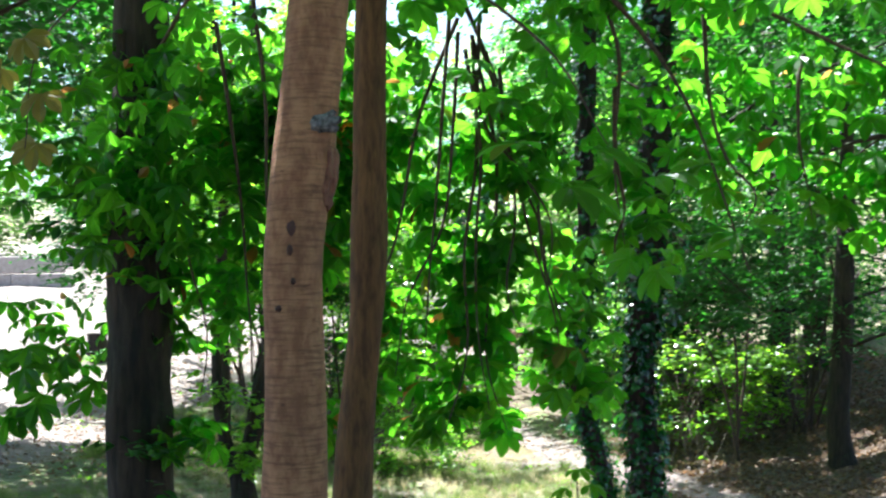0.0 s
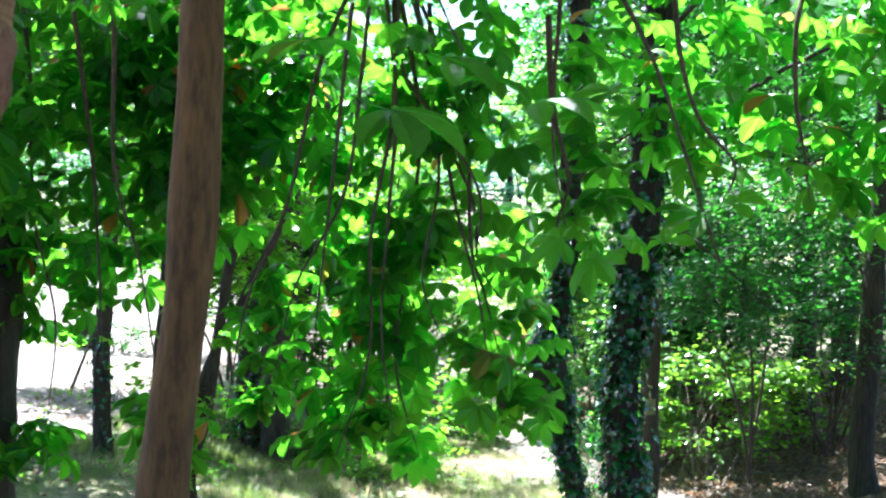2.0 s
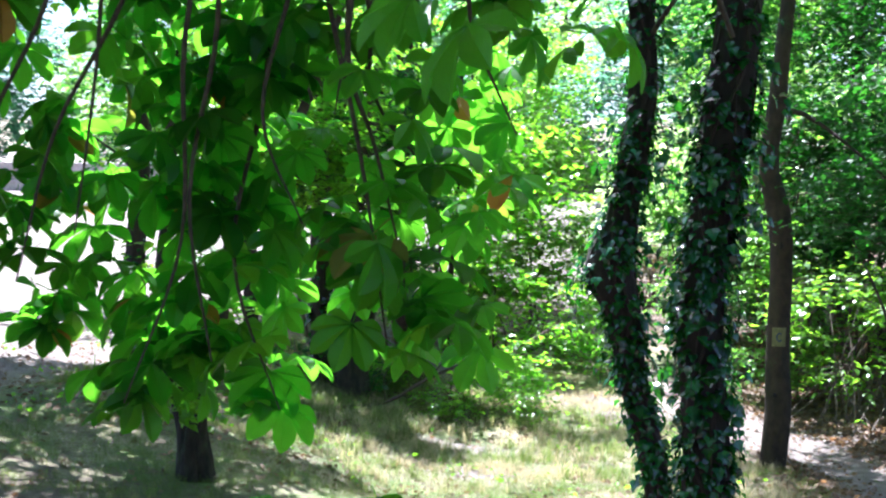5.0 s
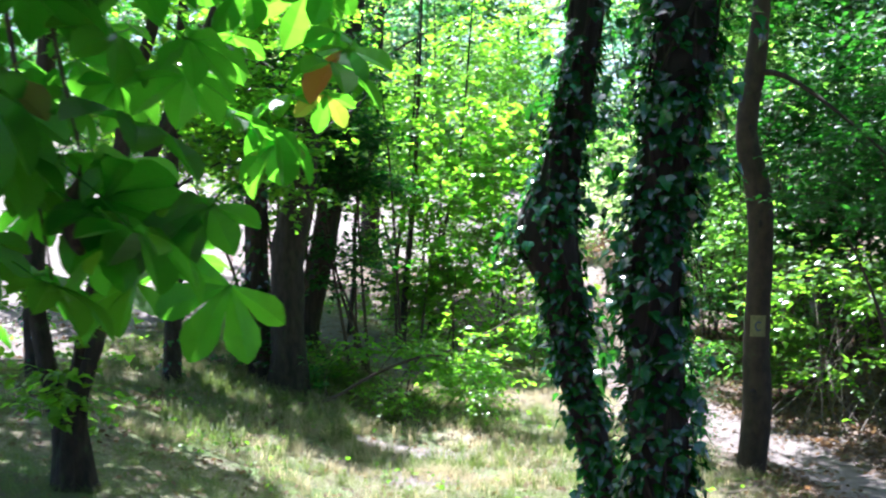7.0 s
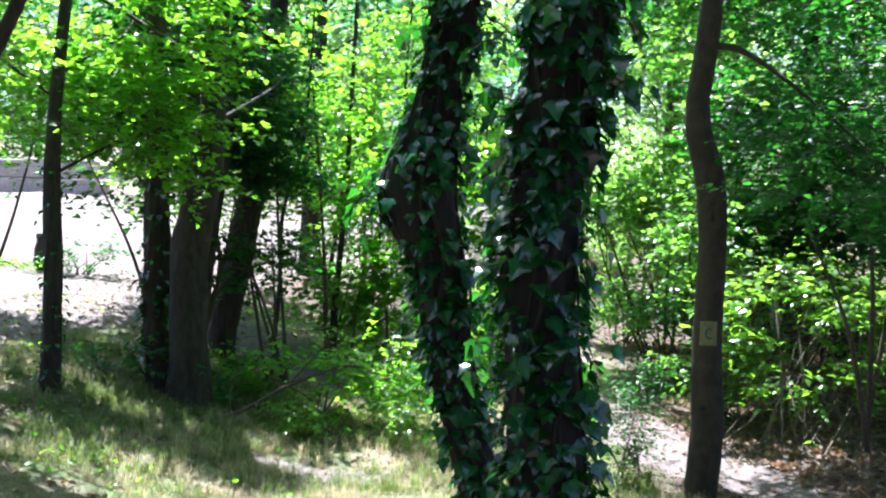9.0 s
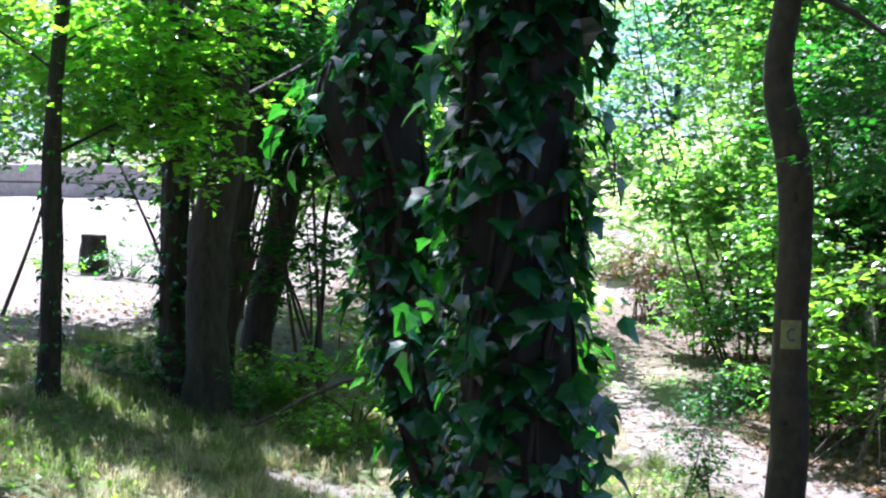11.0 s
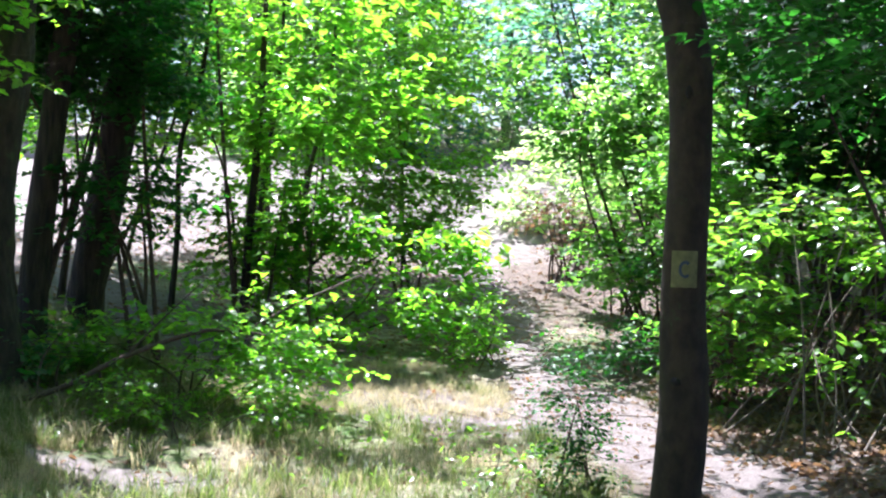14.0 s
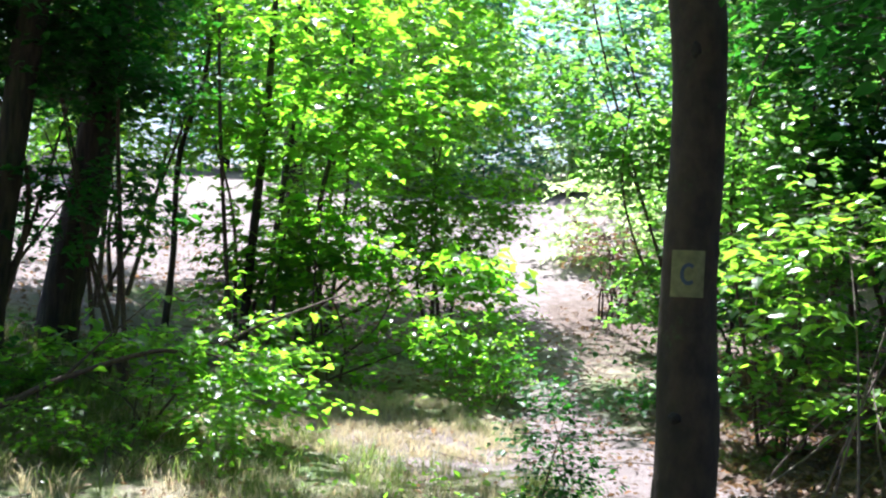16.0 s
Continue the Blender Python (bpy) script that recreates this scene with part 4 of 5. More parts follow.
    # Unseen leaf masses added high over the bank to block the sun
    leafy(t, [((4.5, 22.3, 6.2), (1.3, 1.0, 0.5), 260), ((4.5, 26.1, 7.0), (1.4, 1.2, 0.6), 200)], LEAF_OVATE, 0.14, M_SHADE, "outer_crown", per_twig=8, length=0.6, open_glades=False)


def meadow_side_trees():
    b = on_ground(-4.15, 19.2)
    t = thing("young_maple_tree", b, "slim dark young maple trunk in the grass", "tree")
    line = sunk(-4.15, 19.2, [(0, 0, 0), (0.01, 0, 0.9), (-0.0, 0, 1.6), (-0.03, 0, 2.4), (-0.02, 0, 3.4), (0.1, 0.1, 5.5), (0.2, 0.2, 8.5)])
    radii = [0.12, 0.105, 0.1, 0.09, 0.075, 0.06, 0.03]
    trunk_part(t, line, radii, M_GREY, sides=16, rough=0.1, flare=0.3)
    ivy_on(t, line, radii, -1.6, 1.2, 130, 0.055)
    limbs(t, line, radii, 5, 1.8, M_GREY, 0.5)
    leafy(t, [((-4.2, 19.2, 1.7), (1.2, 0.9, 0.8), 150), ((-4.0, 19.4, 5.0), (2.2, 2.2, 2.0), 700), ((-3.6, 18.8, 1.9), (0.9, 0.5, 0.45), 70), ((-4.7, 19.4, 2.5), (1.7, 0.8, 0.9), 300), ((-5.6, 20.4, 2.2), (1.2, 0.9, 0.7), 160)], LEAF_LOBED, 0.1, M_MAPLE, per_twig=9, length=0.45)
    b = on_ground(-4.9, 17.1)
    t = thing("young_oak_tree", b, "slim dark trunk with tufts of ivy on the slope", "tree")
    line = sunk(-4.9, 17.1, [(0.03, 0, 0), (-0.02, 0, 0.8), (-0.05, 0, 1.7), (0.0, 0, 2.6), (0.03, 0.1, 4.0), (0.1, 0.2, 7.0)])
    radii = [0.14, 0.12, 0.115, 0.105, 0.09, 0.04]
    trunk_part(t, line, radii, M_DARK, sides=16, rough=0.14, flare=0.3)
    ivy_on(t, line, radii, float(b.z) + 0.1, float(b.z) + 3.0, 170, 0.06)
    limbs(t, line, radii, 4, 1.6, M_DARK, 0.6)
    leafy(t, [((-4.9, 17.3, 4.4), (1.6, 1.4, 1.2), 240)], LEAF_OVATE, 0.12, M_SHADE, per_twig=8, length=0.5)
    b = on_ground(-3.05, 20.6)
    t = thing("twin_stemmed_tree", b, "old twin-stemmed tree with dark fissured bark", "tree")
    line = sunk(-3.02, 20.6, [(0, 0, 0), (0.0, 0, 0.8), (-0.04, 0, 1.9), (0.1, 0, 2.7), (0.2, 0, 3.4), (0.22, 0.1, 5.0), (0.3, 0.3, 9.0)])
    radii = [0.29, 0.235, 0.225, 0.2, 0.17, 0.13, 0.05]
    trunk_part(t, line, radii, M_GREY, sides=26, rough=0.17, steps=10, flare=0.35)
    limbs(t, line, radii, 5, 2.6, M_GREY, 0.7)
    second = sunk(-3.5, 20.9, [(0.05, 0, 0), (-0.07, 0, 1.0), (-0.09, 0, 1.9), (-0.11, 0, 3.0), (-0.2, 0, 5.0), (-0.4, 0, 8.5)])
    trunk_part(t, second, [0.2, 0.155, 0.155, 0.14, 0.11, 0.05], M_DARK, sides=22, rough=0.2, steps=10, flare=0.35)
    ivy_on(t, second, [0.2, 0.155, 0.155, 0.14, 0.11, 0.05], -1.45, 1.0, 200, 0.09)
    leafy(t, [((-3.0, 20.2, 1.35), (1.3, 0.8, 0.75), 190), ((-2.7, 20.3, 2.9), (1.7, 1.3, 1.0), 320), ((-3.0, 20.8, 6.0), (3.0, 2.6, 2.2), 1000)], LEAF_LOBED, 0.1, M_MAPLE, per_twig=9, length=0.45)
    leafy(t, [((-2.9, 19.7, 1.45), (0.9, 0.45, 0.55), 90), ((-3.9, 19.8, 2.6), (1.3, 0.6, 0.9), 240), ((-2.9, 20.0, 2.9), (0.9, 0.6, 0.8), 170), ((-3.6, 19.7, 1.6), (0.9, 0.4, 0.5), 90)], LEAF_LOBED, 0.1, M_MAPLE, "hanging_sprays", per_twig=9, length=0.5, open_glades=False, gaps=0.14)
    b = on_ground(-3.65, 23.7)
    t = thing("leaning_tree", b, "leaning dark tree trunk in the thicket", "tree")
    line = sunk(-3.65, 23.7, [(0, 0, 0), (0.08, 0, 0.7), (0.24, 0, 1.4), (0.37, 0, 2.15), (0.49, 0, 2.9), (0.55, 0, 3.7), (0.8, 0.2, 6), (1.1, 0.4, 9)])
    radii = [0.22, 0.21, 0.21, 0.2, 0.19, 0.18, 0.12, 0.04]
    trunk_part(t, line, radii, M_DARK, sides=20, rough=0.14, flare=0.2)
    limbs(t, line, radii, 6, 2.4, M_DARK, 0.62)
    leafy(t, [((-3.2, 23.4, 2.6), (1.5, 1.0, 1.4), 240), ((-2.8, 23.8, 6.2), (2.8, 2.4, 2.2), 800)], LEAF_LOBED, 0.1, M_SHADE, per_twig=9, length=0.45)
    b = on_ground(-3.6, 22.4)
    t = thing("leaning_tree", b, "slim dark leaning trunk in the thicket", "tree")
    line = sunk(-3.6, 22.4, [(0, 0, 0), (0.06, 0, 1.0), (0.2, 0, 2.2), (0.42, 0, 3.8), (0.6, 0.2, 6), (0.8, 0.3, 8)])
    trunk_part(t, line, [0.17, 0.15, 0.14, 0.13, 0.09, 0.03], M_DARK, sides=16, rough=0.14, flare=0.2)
    limbs(t, line, [0.17, 0.15, 0.14, 0.13, 0.09, 0.03], 4, 1.8, M_DARK, 0.6)
    leafy(t, [((-3.0, 22.6, 5.4), (2.2, 1.8, 1.4), 420)], LEAF_LOBED, 0.1, M_SHADE, per_twig=9, length=0.45)
    b = on_ground(-3.0, 14.0)
    t = thing("multi_stemmed_tree", b, "clump of crooked grey stems from one root", "tree")
    for line, radii in (([(0, 0, 0), (-0.12, 0, 0.7), (-0.24, 0, 1.3), (-0.28, 0, 2.0), (-0.2, 0.1, 4.5), (-0.4, 0.2, 7)], [0.14, 0.1, 0.085, 0.075, 0.06, 0.03]),
                        ([(0.08, 0.05, 0), (0.14, 0, 0.8), (0.24, 0, 1.6), (0.52, 0, 3.2), (0.78, 0, 4.1), (1.3, 0.1, 6.8)], [0.13, 0.085, 0.075, 0.065, 0.055, 0.03]),
                        ([(0.0, -0.08, 0), (-0.02, -0.05, 0.6), (0.1, 0, 1.3), (0.34, 0, 2.1), (1.12, 0, 3.9), (1.75, 0, 5.8)], [0.1, 0.07, 0.06, 0.055, 0.05, 0.02])):
        trunk_part(t, sunk(-3.0, 14.0, [(x + 0.05 * math.sin(z * 4.1 + x * 9), y, z) for x, y, z in line]), [r * 0.9 for r in radii], M_GREY, sides=18, rough=0.32, steps=10, flare=0.3)
    leafy(t, [((-3.1, 13.9, -0.75), (0.35, 0.3, 0.35), 30), ((-2.95, 13.9, 0.35), (0.5, 0.3, 0.5), 40), ((-3.2, 14.2, 4.2), (1.8, 1.6, 1.2), 260), ((-2.8, 14.3, 2.6), (1.0, 0.7, 0.7), 110)], LEAF_LOBED, 0.1, M_MAPLE, per_twig=9, length=0.45)


def slender_trees():
    """Thin young trees that stand close together behind the old ones."""
    for x, y, r, lean in ((-3.35, 25.6, 0.04, 0.35), (-2.4, 25.8, 0.06, 0.15), (-2.1, 26.8, 0.04, 0.45), (-4.6, 25.0, 0.045, 0.6), (-3.1, 28.2, 0.045, 0.3)):
        b = on_ground(x, y)
        t = thing("slender_tree", b, "slender dark young tree leaning in the thicket", "tree", "young trees of the thicket")
        line = sunk(x, y, [(0, 0, 0), (lean * 0.25, 0, 1.1), (lean * 0.7 + rng.normal(0, 0.05), 0, 2.3), (lean * 1.2, 0.05, 3.6), (lean * 1.6, 0.1, 6.5)])
        radii = [r * 1.2, r, r * 0.85, r * 0.7, r * 0.3]
        trunk_part(t, line, radii, M_DARK, sides=10, rough=0.1)
        limbs(t, line, radii, 4, 1.2, M_DARK, 0.35)
        leafy(t, [((x + lean * 1.3, y, b.z + 4.2), (1.0, 0.8, 1.0), 80)], LEAF_LOBED, 0.1, M_MAPLE)


def right_bank_trees():
    for x, y, r, lean in ((6.75, 20.0, 0.2, 0.1), (7.5, 26.3, 0.26, -0.05), (9.2, 22.5, 0.2, 0.1)):
        b = on_ground(x, y)
        t = thing("woodland_tree", b, "dark trunk on the leaf-strewn bank", "tree", "trees on the bank")
        line = sunk(x, y, [(0, 0, 0), (-0.08, 0, 1.0), (lean * 0.3, 0, 2.2), (lean, 0, 3.6), (lean * 2, 0, 6), (lean * 2, 0.3, 9.5)])
        radii = [r * 1.15, r, r * 0.92, r * 0.85, r * 0.6, r * 0.2]
        trunk_part(t, line, radii, M_DARK, sides=18, rough=0.14, flare=0.35)
        limbs(t, line, radii, 6, 2.4, M_DARK, 0.35, 0.35)
        leafy(t, [((x, y, b.z + 3.4), (2.0, 1.4, 1.4), 330), ((x, y, b.z + 7.5), (3.0, 2.8, 2.2), 900)], LEAF_OVATE, 0.1, M_SHADE, per_twig=9, length=0.5)


def shrub(x, y, blobs, mat, size, label, name="shrub", stems=7, leaf=LEAF_LOBED, stem_r=0.022, open_glades=True, flat=0.33, gaps=0.16, bark=M_TWIG, spread=0.15):
    """A many-stemmed shrub: crooked stems that rise into leafy sprays. Blobs are offsets from its foot."""
    b = on_ground(x, y)
    t = thing(name, b, label, "shrub", "undergrowth")
    world_blobs = [((x + c[0], y + c[1], b.z + c[2]), r, n) for c, r, n in blobs]
    for k in range(stems):
        c, r, _ = world_blobs[k % len(world_blobs)]
        end = np.array(c) + rng.uniform(-0.7, 0.7, 3) * np.array(r)
        fx, fy = x + rng.normal(0, spread), y + rng.normal(0, spread)
        foot = np.array((fx, fy, float(ground_z(fx, fy)) - 0.06))
        mid = foot * 0.5 + end * 0.5 + rng.normal(0, 0.07, 3) * np.linalg.norm(end - foot)
        s = smooth_line(np.column_stack([[foot, mid, end], [stem_r, stem_r * 0.7, stem_r * 0.2]]), 6)
        part("stem", mesh_of("stem", *tube(s[:, :3], s[:, 3], 7), True), bark, t)
    leafy(t, world_blobs, leaf, size, mat, "foliage", open_glades=open_glades, flat=flat, gaps=gaps, length=min(0.65, size * 6))
    return t


def thickets():
    maple = "bright green maple undergrowth with layered leaves"
    # west of the trail
    shrub(-1.5, 26.0, [((0.7, 0.3, 0.5), (1.1, 0.3, 0.45), 50), ((0.3, 0.0, 1.4), (1.25, 0.3, 0.7), 130), ((1.3, -0.1, 1.2), (0.7, 0.28, 0.6), 80), ((-0.7, 0.0, 1.5), (1.0, 0.3, 0.7), 85), ((-0.3, -0.3, 3.0), (1.35, 0.33, 0.9), 120), ((0.7, -0.3, 3.2), (0.9, 0.33, 0.8), 70), ((-0.2, -0.6, 4.5), (1.25, 0.33, 0.7), 70)], M_MAPLE, 0.135, maple, stems=6, stem_r=0.018, open_glades=False)
    shrub(-1.5, 21.9, [((0.2, 0, 0.5), (1.1, 0.5, 0.35), 100), ((0.5, 0.1, 0.95), (0.5, 0.3, 0.25), 22), ((-0.6, 0, 0.5), (0.8, 0.4, 0.35), 70)], M_MAPLE, 0.095, maple, stems=4, stem_r=0.014, open_glades=False)
    shrub(0.75, 25.6, [((0, 0, 0.4), (0.3, 0.9, 0.3), 60), ((-0.5, 0.9, 0.6), (0.5, 0.6, 0.4), 70)], M_MAPLE, 0.07, "low leafy growth along the path's edge", stems=6, stem_r=0.008, open_glades=False, spread=0.4)
    shrub(0.1, 28.6, [((0, 0, 0.5), (0.35, 1.0, 0.4), 80), ((-0.6, 0.6, 1.3), (0.6, 0.7, 0.7), 120)], M_MAPLE, 0.08, "low leafy growth along the path's edge", stems=6, stem_r=0.01)
    shrub(-1.0, 30.0, [((0.2, 0, 2.3), (1.0, 0.9, 0.9), 260), ((0.1, 0, 3.9), (1.1, 1.0, 1.1), 320), ((-0.3, 0.2, 5.8), (1.4, 1.2, 1.2), 320)], M_MAPLE, 0.1, maple, "maple_sapling", 4, stem_r=0.03, open_glades=False)
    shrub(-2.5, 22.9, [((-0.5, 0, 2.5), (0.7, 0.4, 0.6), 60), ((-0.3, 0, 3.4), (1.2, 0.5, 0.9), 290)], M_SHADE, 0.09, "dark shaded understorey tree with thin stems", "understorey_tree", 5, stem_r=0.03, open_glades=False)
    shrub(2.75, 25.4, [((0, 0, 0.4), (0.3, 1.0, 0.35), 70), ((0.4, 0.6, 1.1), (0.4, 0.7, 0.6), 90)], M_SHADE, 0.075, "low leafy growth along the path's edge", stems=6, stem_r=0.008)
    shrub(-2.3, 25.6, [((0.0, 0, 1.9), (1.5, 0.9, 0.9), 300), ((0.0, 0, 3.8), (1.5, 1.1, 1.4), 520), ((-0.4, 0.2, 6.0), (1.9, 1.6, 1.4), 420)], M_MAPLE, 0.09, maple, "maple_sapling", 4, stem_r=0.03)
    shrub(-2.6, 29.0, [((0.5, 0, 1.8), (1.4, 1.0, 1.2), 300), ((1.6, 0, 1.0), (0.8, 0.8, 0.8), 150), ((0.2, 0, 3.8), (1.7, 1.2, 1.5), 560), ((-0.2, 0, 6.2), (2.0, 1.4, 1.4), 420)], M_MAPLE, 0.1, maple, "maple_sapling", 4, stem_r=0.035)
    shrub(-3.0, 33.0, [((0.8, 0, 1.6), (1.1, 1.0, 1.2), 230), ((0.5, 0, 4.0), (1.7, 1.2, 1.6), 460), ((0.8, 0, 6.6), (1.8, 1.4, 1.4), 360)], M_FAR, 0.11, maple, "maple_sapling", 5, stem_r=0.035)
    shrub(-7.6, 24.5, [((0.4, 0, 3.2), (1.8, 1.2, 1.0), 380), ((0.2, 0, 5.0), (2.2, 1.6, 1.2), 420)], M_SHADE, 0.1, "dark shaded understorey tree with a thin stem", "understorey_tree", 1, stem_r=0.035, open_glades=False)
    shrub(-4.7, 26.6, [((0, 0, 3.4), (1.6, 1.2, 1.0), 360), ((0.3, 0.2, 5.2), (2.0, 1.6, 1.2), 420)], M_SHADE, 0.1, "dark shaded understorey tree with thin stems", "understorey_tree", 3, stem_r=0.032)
    shrub(-5.2, 27.5, [((0.0, 0, 2.6), (1.6, 1.0, 1.2), 260), ((0, 0, 5.0), (2.2, 1.4, 1.5), 360)], M_MAPLE, 0.11, maple, "maple_sapling", 3, stem_r=0.04)
    shrub(-2.2, 27.0, [((0, 0, 0.6), (2.0, 0.8, 0.4), 70)], M_MAPLE, 0.09, "low shaded undergrowth with thin stems", stems=5, stem_r=0.014)
    shrub(-3.6, 20.9, [((-0.3, 0, 0.35), (0.7, 0.5, 0.3), 70)], M_SHADE, 0.08, "low leafy growth at a tree's foot", stems=5)
    shrub(-2.2, 21.0, [((-0.2, 0, 0.3), (0.6, 0.4, 0.3), 60)], M_SHADE, 0.08, "low leafy growth at a tree's foot", stems=5)
    shrub(-1.1, 20.5, [((-0.2, 0, 0.35), (1.0, 0.4, 0.28), 110), ((0.5, 0.2, 0.5), (0.7, 0.4, 0.3), 60)], M_MAPLE, 0.06, "low bramble and seedlings in dry grass", stems=9, stem_r=0.007)
    # east of the trail
    lit = "sunlit broad-leaved shrub above dry stems"
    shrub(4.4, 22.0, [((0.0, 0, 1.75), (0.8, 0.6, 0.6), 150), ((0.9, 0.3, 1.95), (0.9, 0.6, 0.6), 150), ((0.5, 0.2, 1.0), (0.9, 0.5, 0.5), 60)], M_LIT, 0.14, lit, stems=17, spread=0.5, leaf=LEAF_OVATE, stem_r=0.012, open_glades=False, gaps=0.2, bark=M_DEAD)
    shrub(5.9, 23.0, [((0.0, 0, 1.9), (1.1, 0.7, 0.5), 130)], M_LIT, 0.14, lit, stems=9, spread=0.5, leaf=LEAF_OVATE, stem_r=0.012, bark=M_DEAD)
    shrub(3.75, 24.2, [((0.0, 0, 1.0), (0.7, 0.9, 0.9), 220), ((0.1, 0, 2.5), (0.9, 1.0, 1.0), 260), ((0.3, 0.3, 4.6), (1.1, 1.2, 1.3), 280)], M_HEDGE, 0.1, "tall green hedge growth beside the path", stems=10)
    # The mass at 7.6 m is added overhead to shade the trail
    shrub(3.15, 28.0, [((0.0, 0, 1.0), (0.9, 1.4, 0.9), 240), ((0.2, 0, 2.8), (1.1, 1.4, 1.2), 320), ((-0.6, 0.6, 7.6), (2.4, 3.0, 1.1), 500), ((-1.3, 0, 4.3), (1.0, 0.8, 1.1), 300), ((-0.9, 0, 2.9), (0.6, 0.7, 0.7), 170), ((0.5, 0, 5.0), (1.4, 1.6, 1.4), 300)], M_HEDGE, 0.11, "tall green hedge growth beside the path", stems=10)
    shrub(1.5, 33.0, [((0.0, 0, 1.0), (0.7, 0.9, 0.85), 230)], M_LITTER, 0.09, "dry brown brambles beside the clearing", stems=16)
    shrub(3.6, 34.0, [((0.0, 0, 2.4), (1.6, 1.6, 1.6), 300), ((0, 0, 5.0), (2.0, 1.6, 1.6), 300)], M_HEDGE, 0.12, "pale green trees beside the clearing", "maple_sapling", 8, stem_r=0.05)
    shrub(2.6, 30.8, [((0.0, 0, 0.9), (0.8, 1.0, 0.8), 200), ((0.3, 0.3, 2.6), (1.0, 1.2, 1.1), 260), ((0.4, 1.5, 4.6), (1.3, 1.4, 1.4), 260)], M_HEDGE, 0.1, "tall green hedge growth beside the path", stems=9)
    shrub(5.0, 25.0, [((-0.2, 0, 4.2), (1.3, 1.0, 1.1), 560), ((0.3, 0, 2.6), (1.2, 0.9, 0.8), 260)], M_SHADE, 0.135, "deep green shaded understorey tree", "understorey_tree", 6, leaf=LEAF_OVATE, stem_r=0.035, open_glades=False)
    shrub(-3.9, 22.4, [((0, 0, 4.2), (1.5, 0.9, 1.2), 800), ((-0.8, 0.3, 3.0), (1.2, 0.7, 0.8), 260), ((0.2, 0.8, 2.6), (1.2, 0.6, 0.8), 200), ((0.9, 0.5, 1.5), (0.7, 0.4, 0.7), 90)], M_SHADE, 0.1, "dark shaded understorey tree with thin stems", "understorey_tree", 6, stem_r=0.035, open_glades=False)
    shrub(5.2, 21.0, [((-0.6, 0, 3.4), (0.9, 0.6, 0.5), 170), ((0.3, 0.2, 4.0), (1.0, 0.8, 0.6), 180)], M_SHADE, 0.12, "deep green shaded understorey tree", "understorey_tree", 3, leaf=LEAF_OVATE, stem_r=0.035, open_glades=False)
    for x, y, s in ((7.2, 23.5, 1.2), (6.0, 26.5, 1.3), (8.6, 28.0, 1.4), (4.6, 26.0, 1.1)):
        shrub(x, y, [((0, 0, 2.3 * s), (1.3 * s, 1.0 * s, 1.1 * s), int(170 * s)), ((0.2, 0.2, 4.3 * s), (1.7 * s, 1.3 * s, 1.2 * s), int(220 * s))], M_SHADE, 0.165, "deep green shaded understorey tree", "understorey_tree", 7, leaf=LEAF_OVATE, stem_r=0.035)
    shrub(6.6, 24.5, [((0, 0, 0.7), (1.8, 0.8, 0.4), 80)], M_MAPLE, 0.09, "thin brambles and dry stems on the bank", stems=22, stem_r=0.01)
    # sapling with small dark leaves at the fork of the paths
    shrub(2.3, 19.2, [((0.0, 0, 0.72), (0.12, 0.12, 0.42), 120), ((0.1, 0, 0.3), (0.12, 0.12, 0.22), 50)], M_SHADE, 0.048, "small dark-leaved sapling at the fork of the path", "sapling", 7, leaf=LEAF_OVATE, stem_r=0.008, open_glades=False, gaps=-2)
    shrub(1.95, 19.0, [((0, 0, 0.3), (0.25, 0.2, 0.28), 26)], M_MAPLE, 0.06, "small bright seedling beside the path", "seedling", 4, leaf=LEAF_OVATE, stem_r=0.006, open_glades=False, gaps=-2)


def far_wood():
    """Trees beyond the clearing and beyond the road, each with trunk and crown."""
    spots = [(-9.5, 52, 9), (-5.5, 50, 8), (-2.2, 54, 10), (1.5, 49, 8), (5.0, 52, 10), (8.5, 47, 9), (-13.5, 57, 11), (12, 42, 10), (10.5, 34, 9), (-17, 58, 10), (-22, 55, 10), (-27, 52, 11), (-33, 48, 11), (-8, 60, 12), (3, 62, 13), (-30, 40, 11)]
    for n, (x, y, h) in enumerate(spots):
        b = on_ground(x, y)
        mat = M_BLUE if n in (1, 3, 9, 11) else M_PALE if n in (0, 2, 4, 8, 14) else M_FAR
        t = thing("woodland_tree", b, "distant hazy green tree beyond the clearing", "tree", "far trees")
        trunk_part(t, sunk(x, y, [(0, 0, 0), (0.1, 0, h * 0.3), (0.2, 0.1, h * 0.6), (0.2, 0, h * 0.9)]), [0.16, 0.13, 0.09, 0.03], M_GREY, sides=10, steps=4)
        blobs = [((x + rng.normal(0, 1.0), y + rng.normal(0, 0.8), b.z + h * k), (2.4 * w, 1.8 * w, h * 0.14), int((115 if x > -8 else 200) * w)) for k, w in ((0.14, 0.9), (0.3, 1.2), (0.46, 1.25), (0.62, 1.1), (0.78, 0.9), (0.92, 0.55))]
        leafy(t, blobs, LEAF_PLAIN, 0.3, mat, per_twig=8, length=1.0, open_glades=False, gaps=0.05)


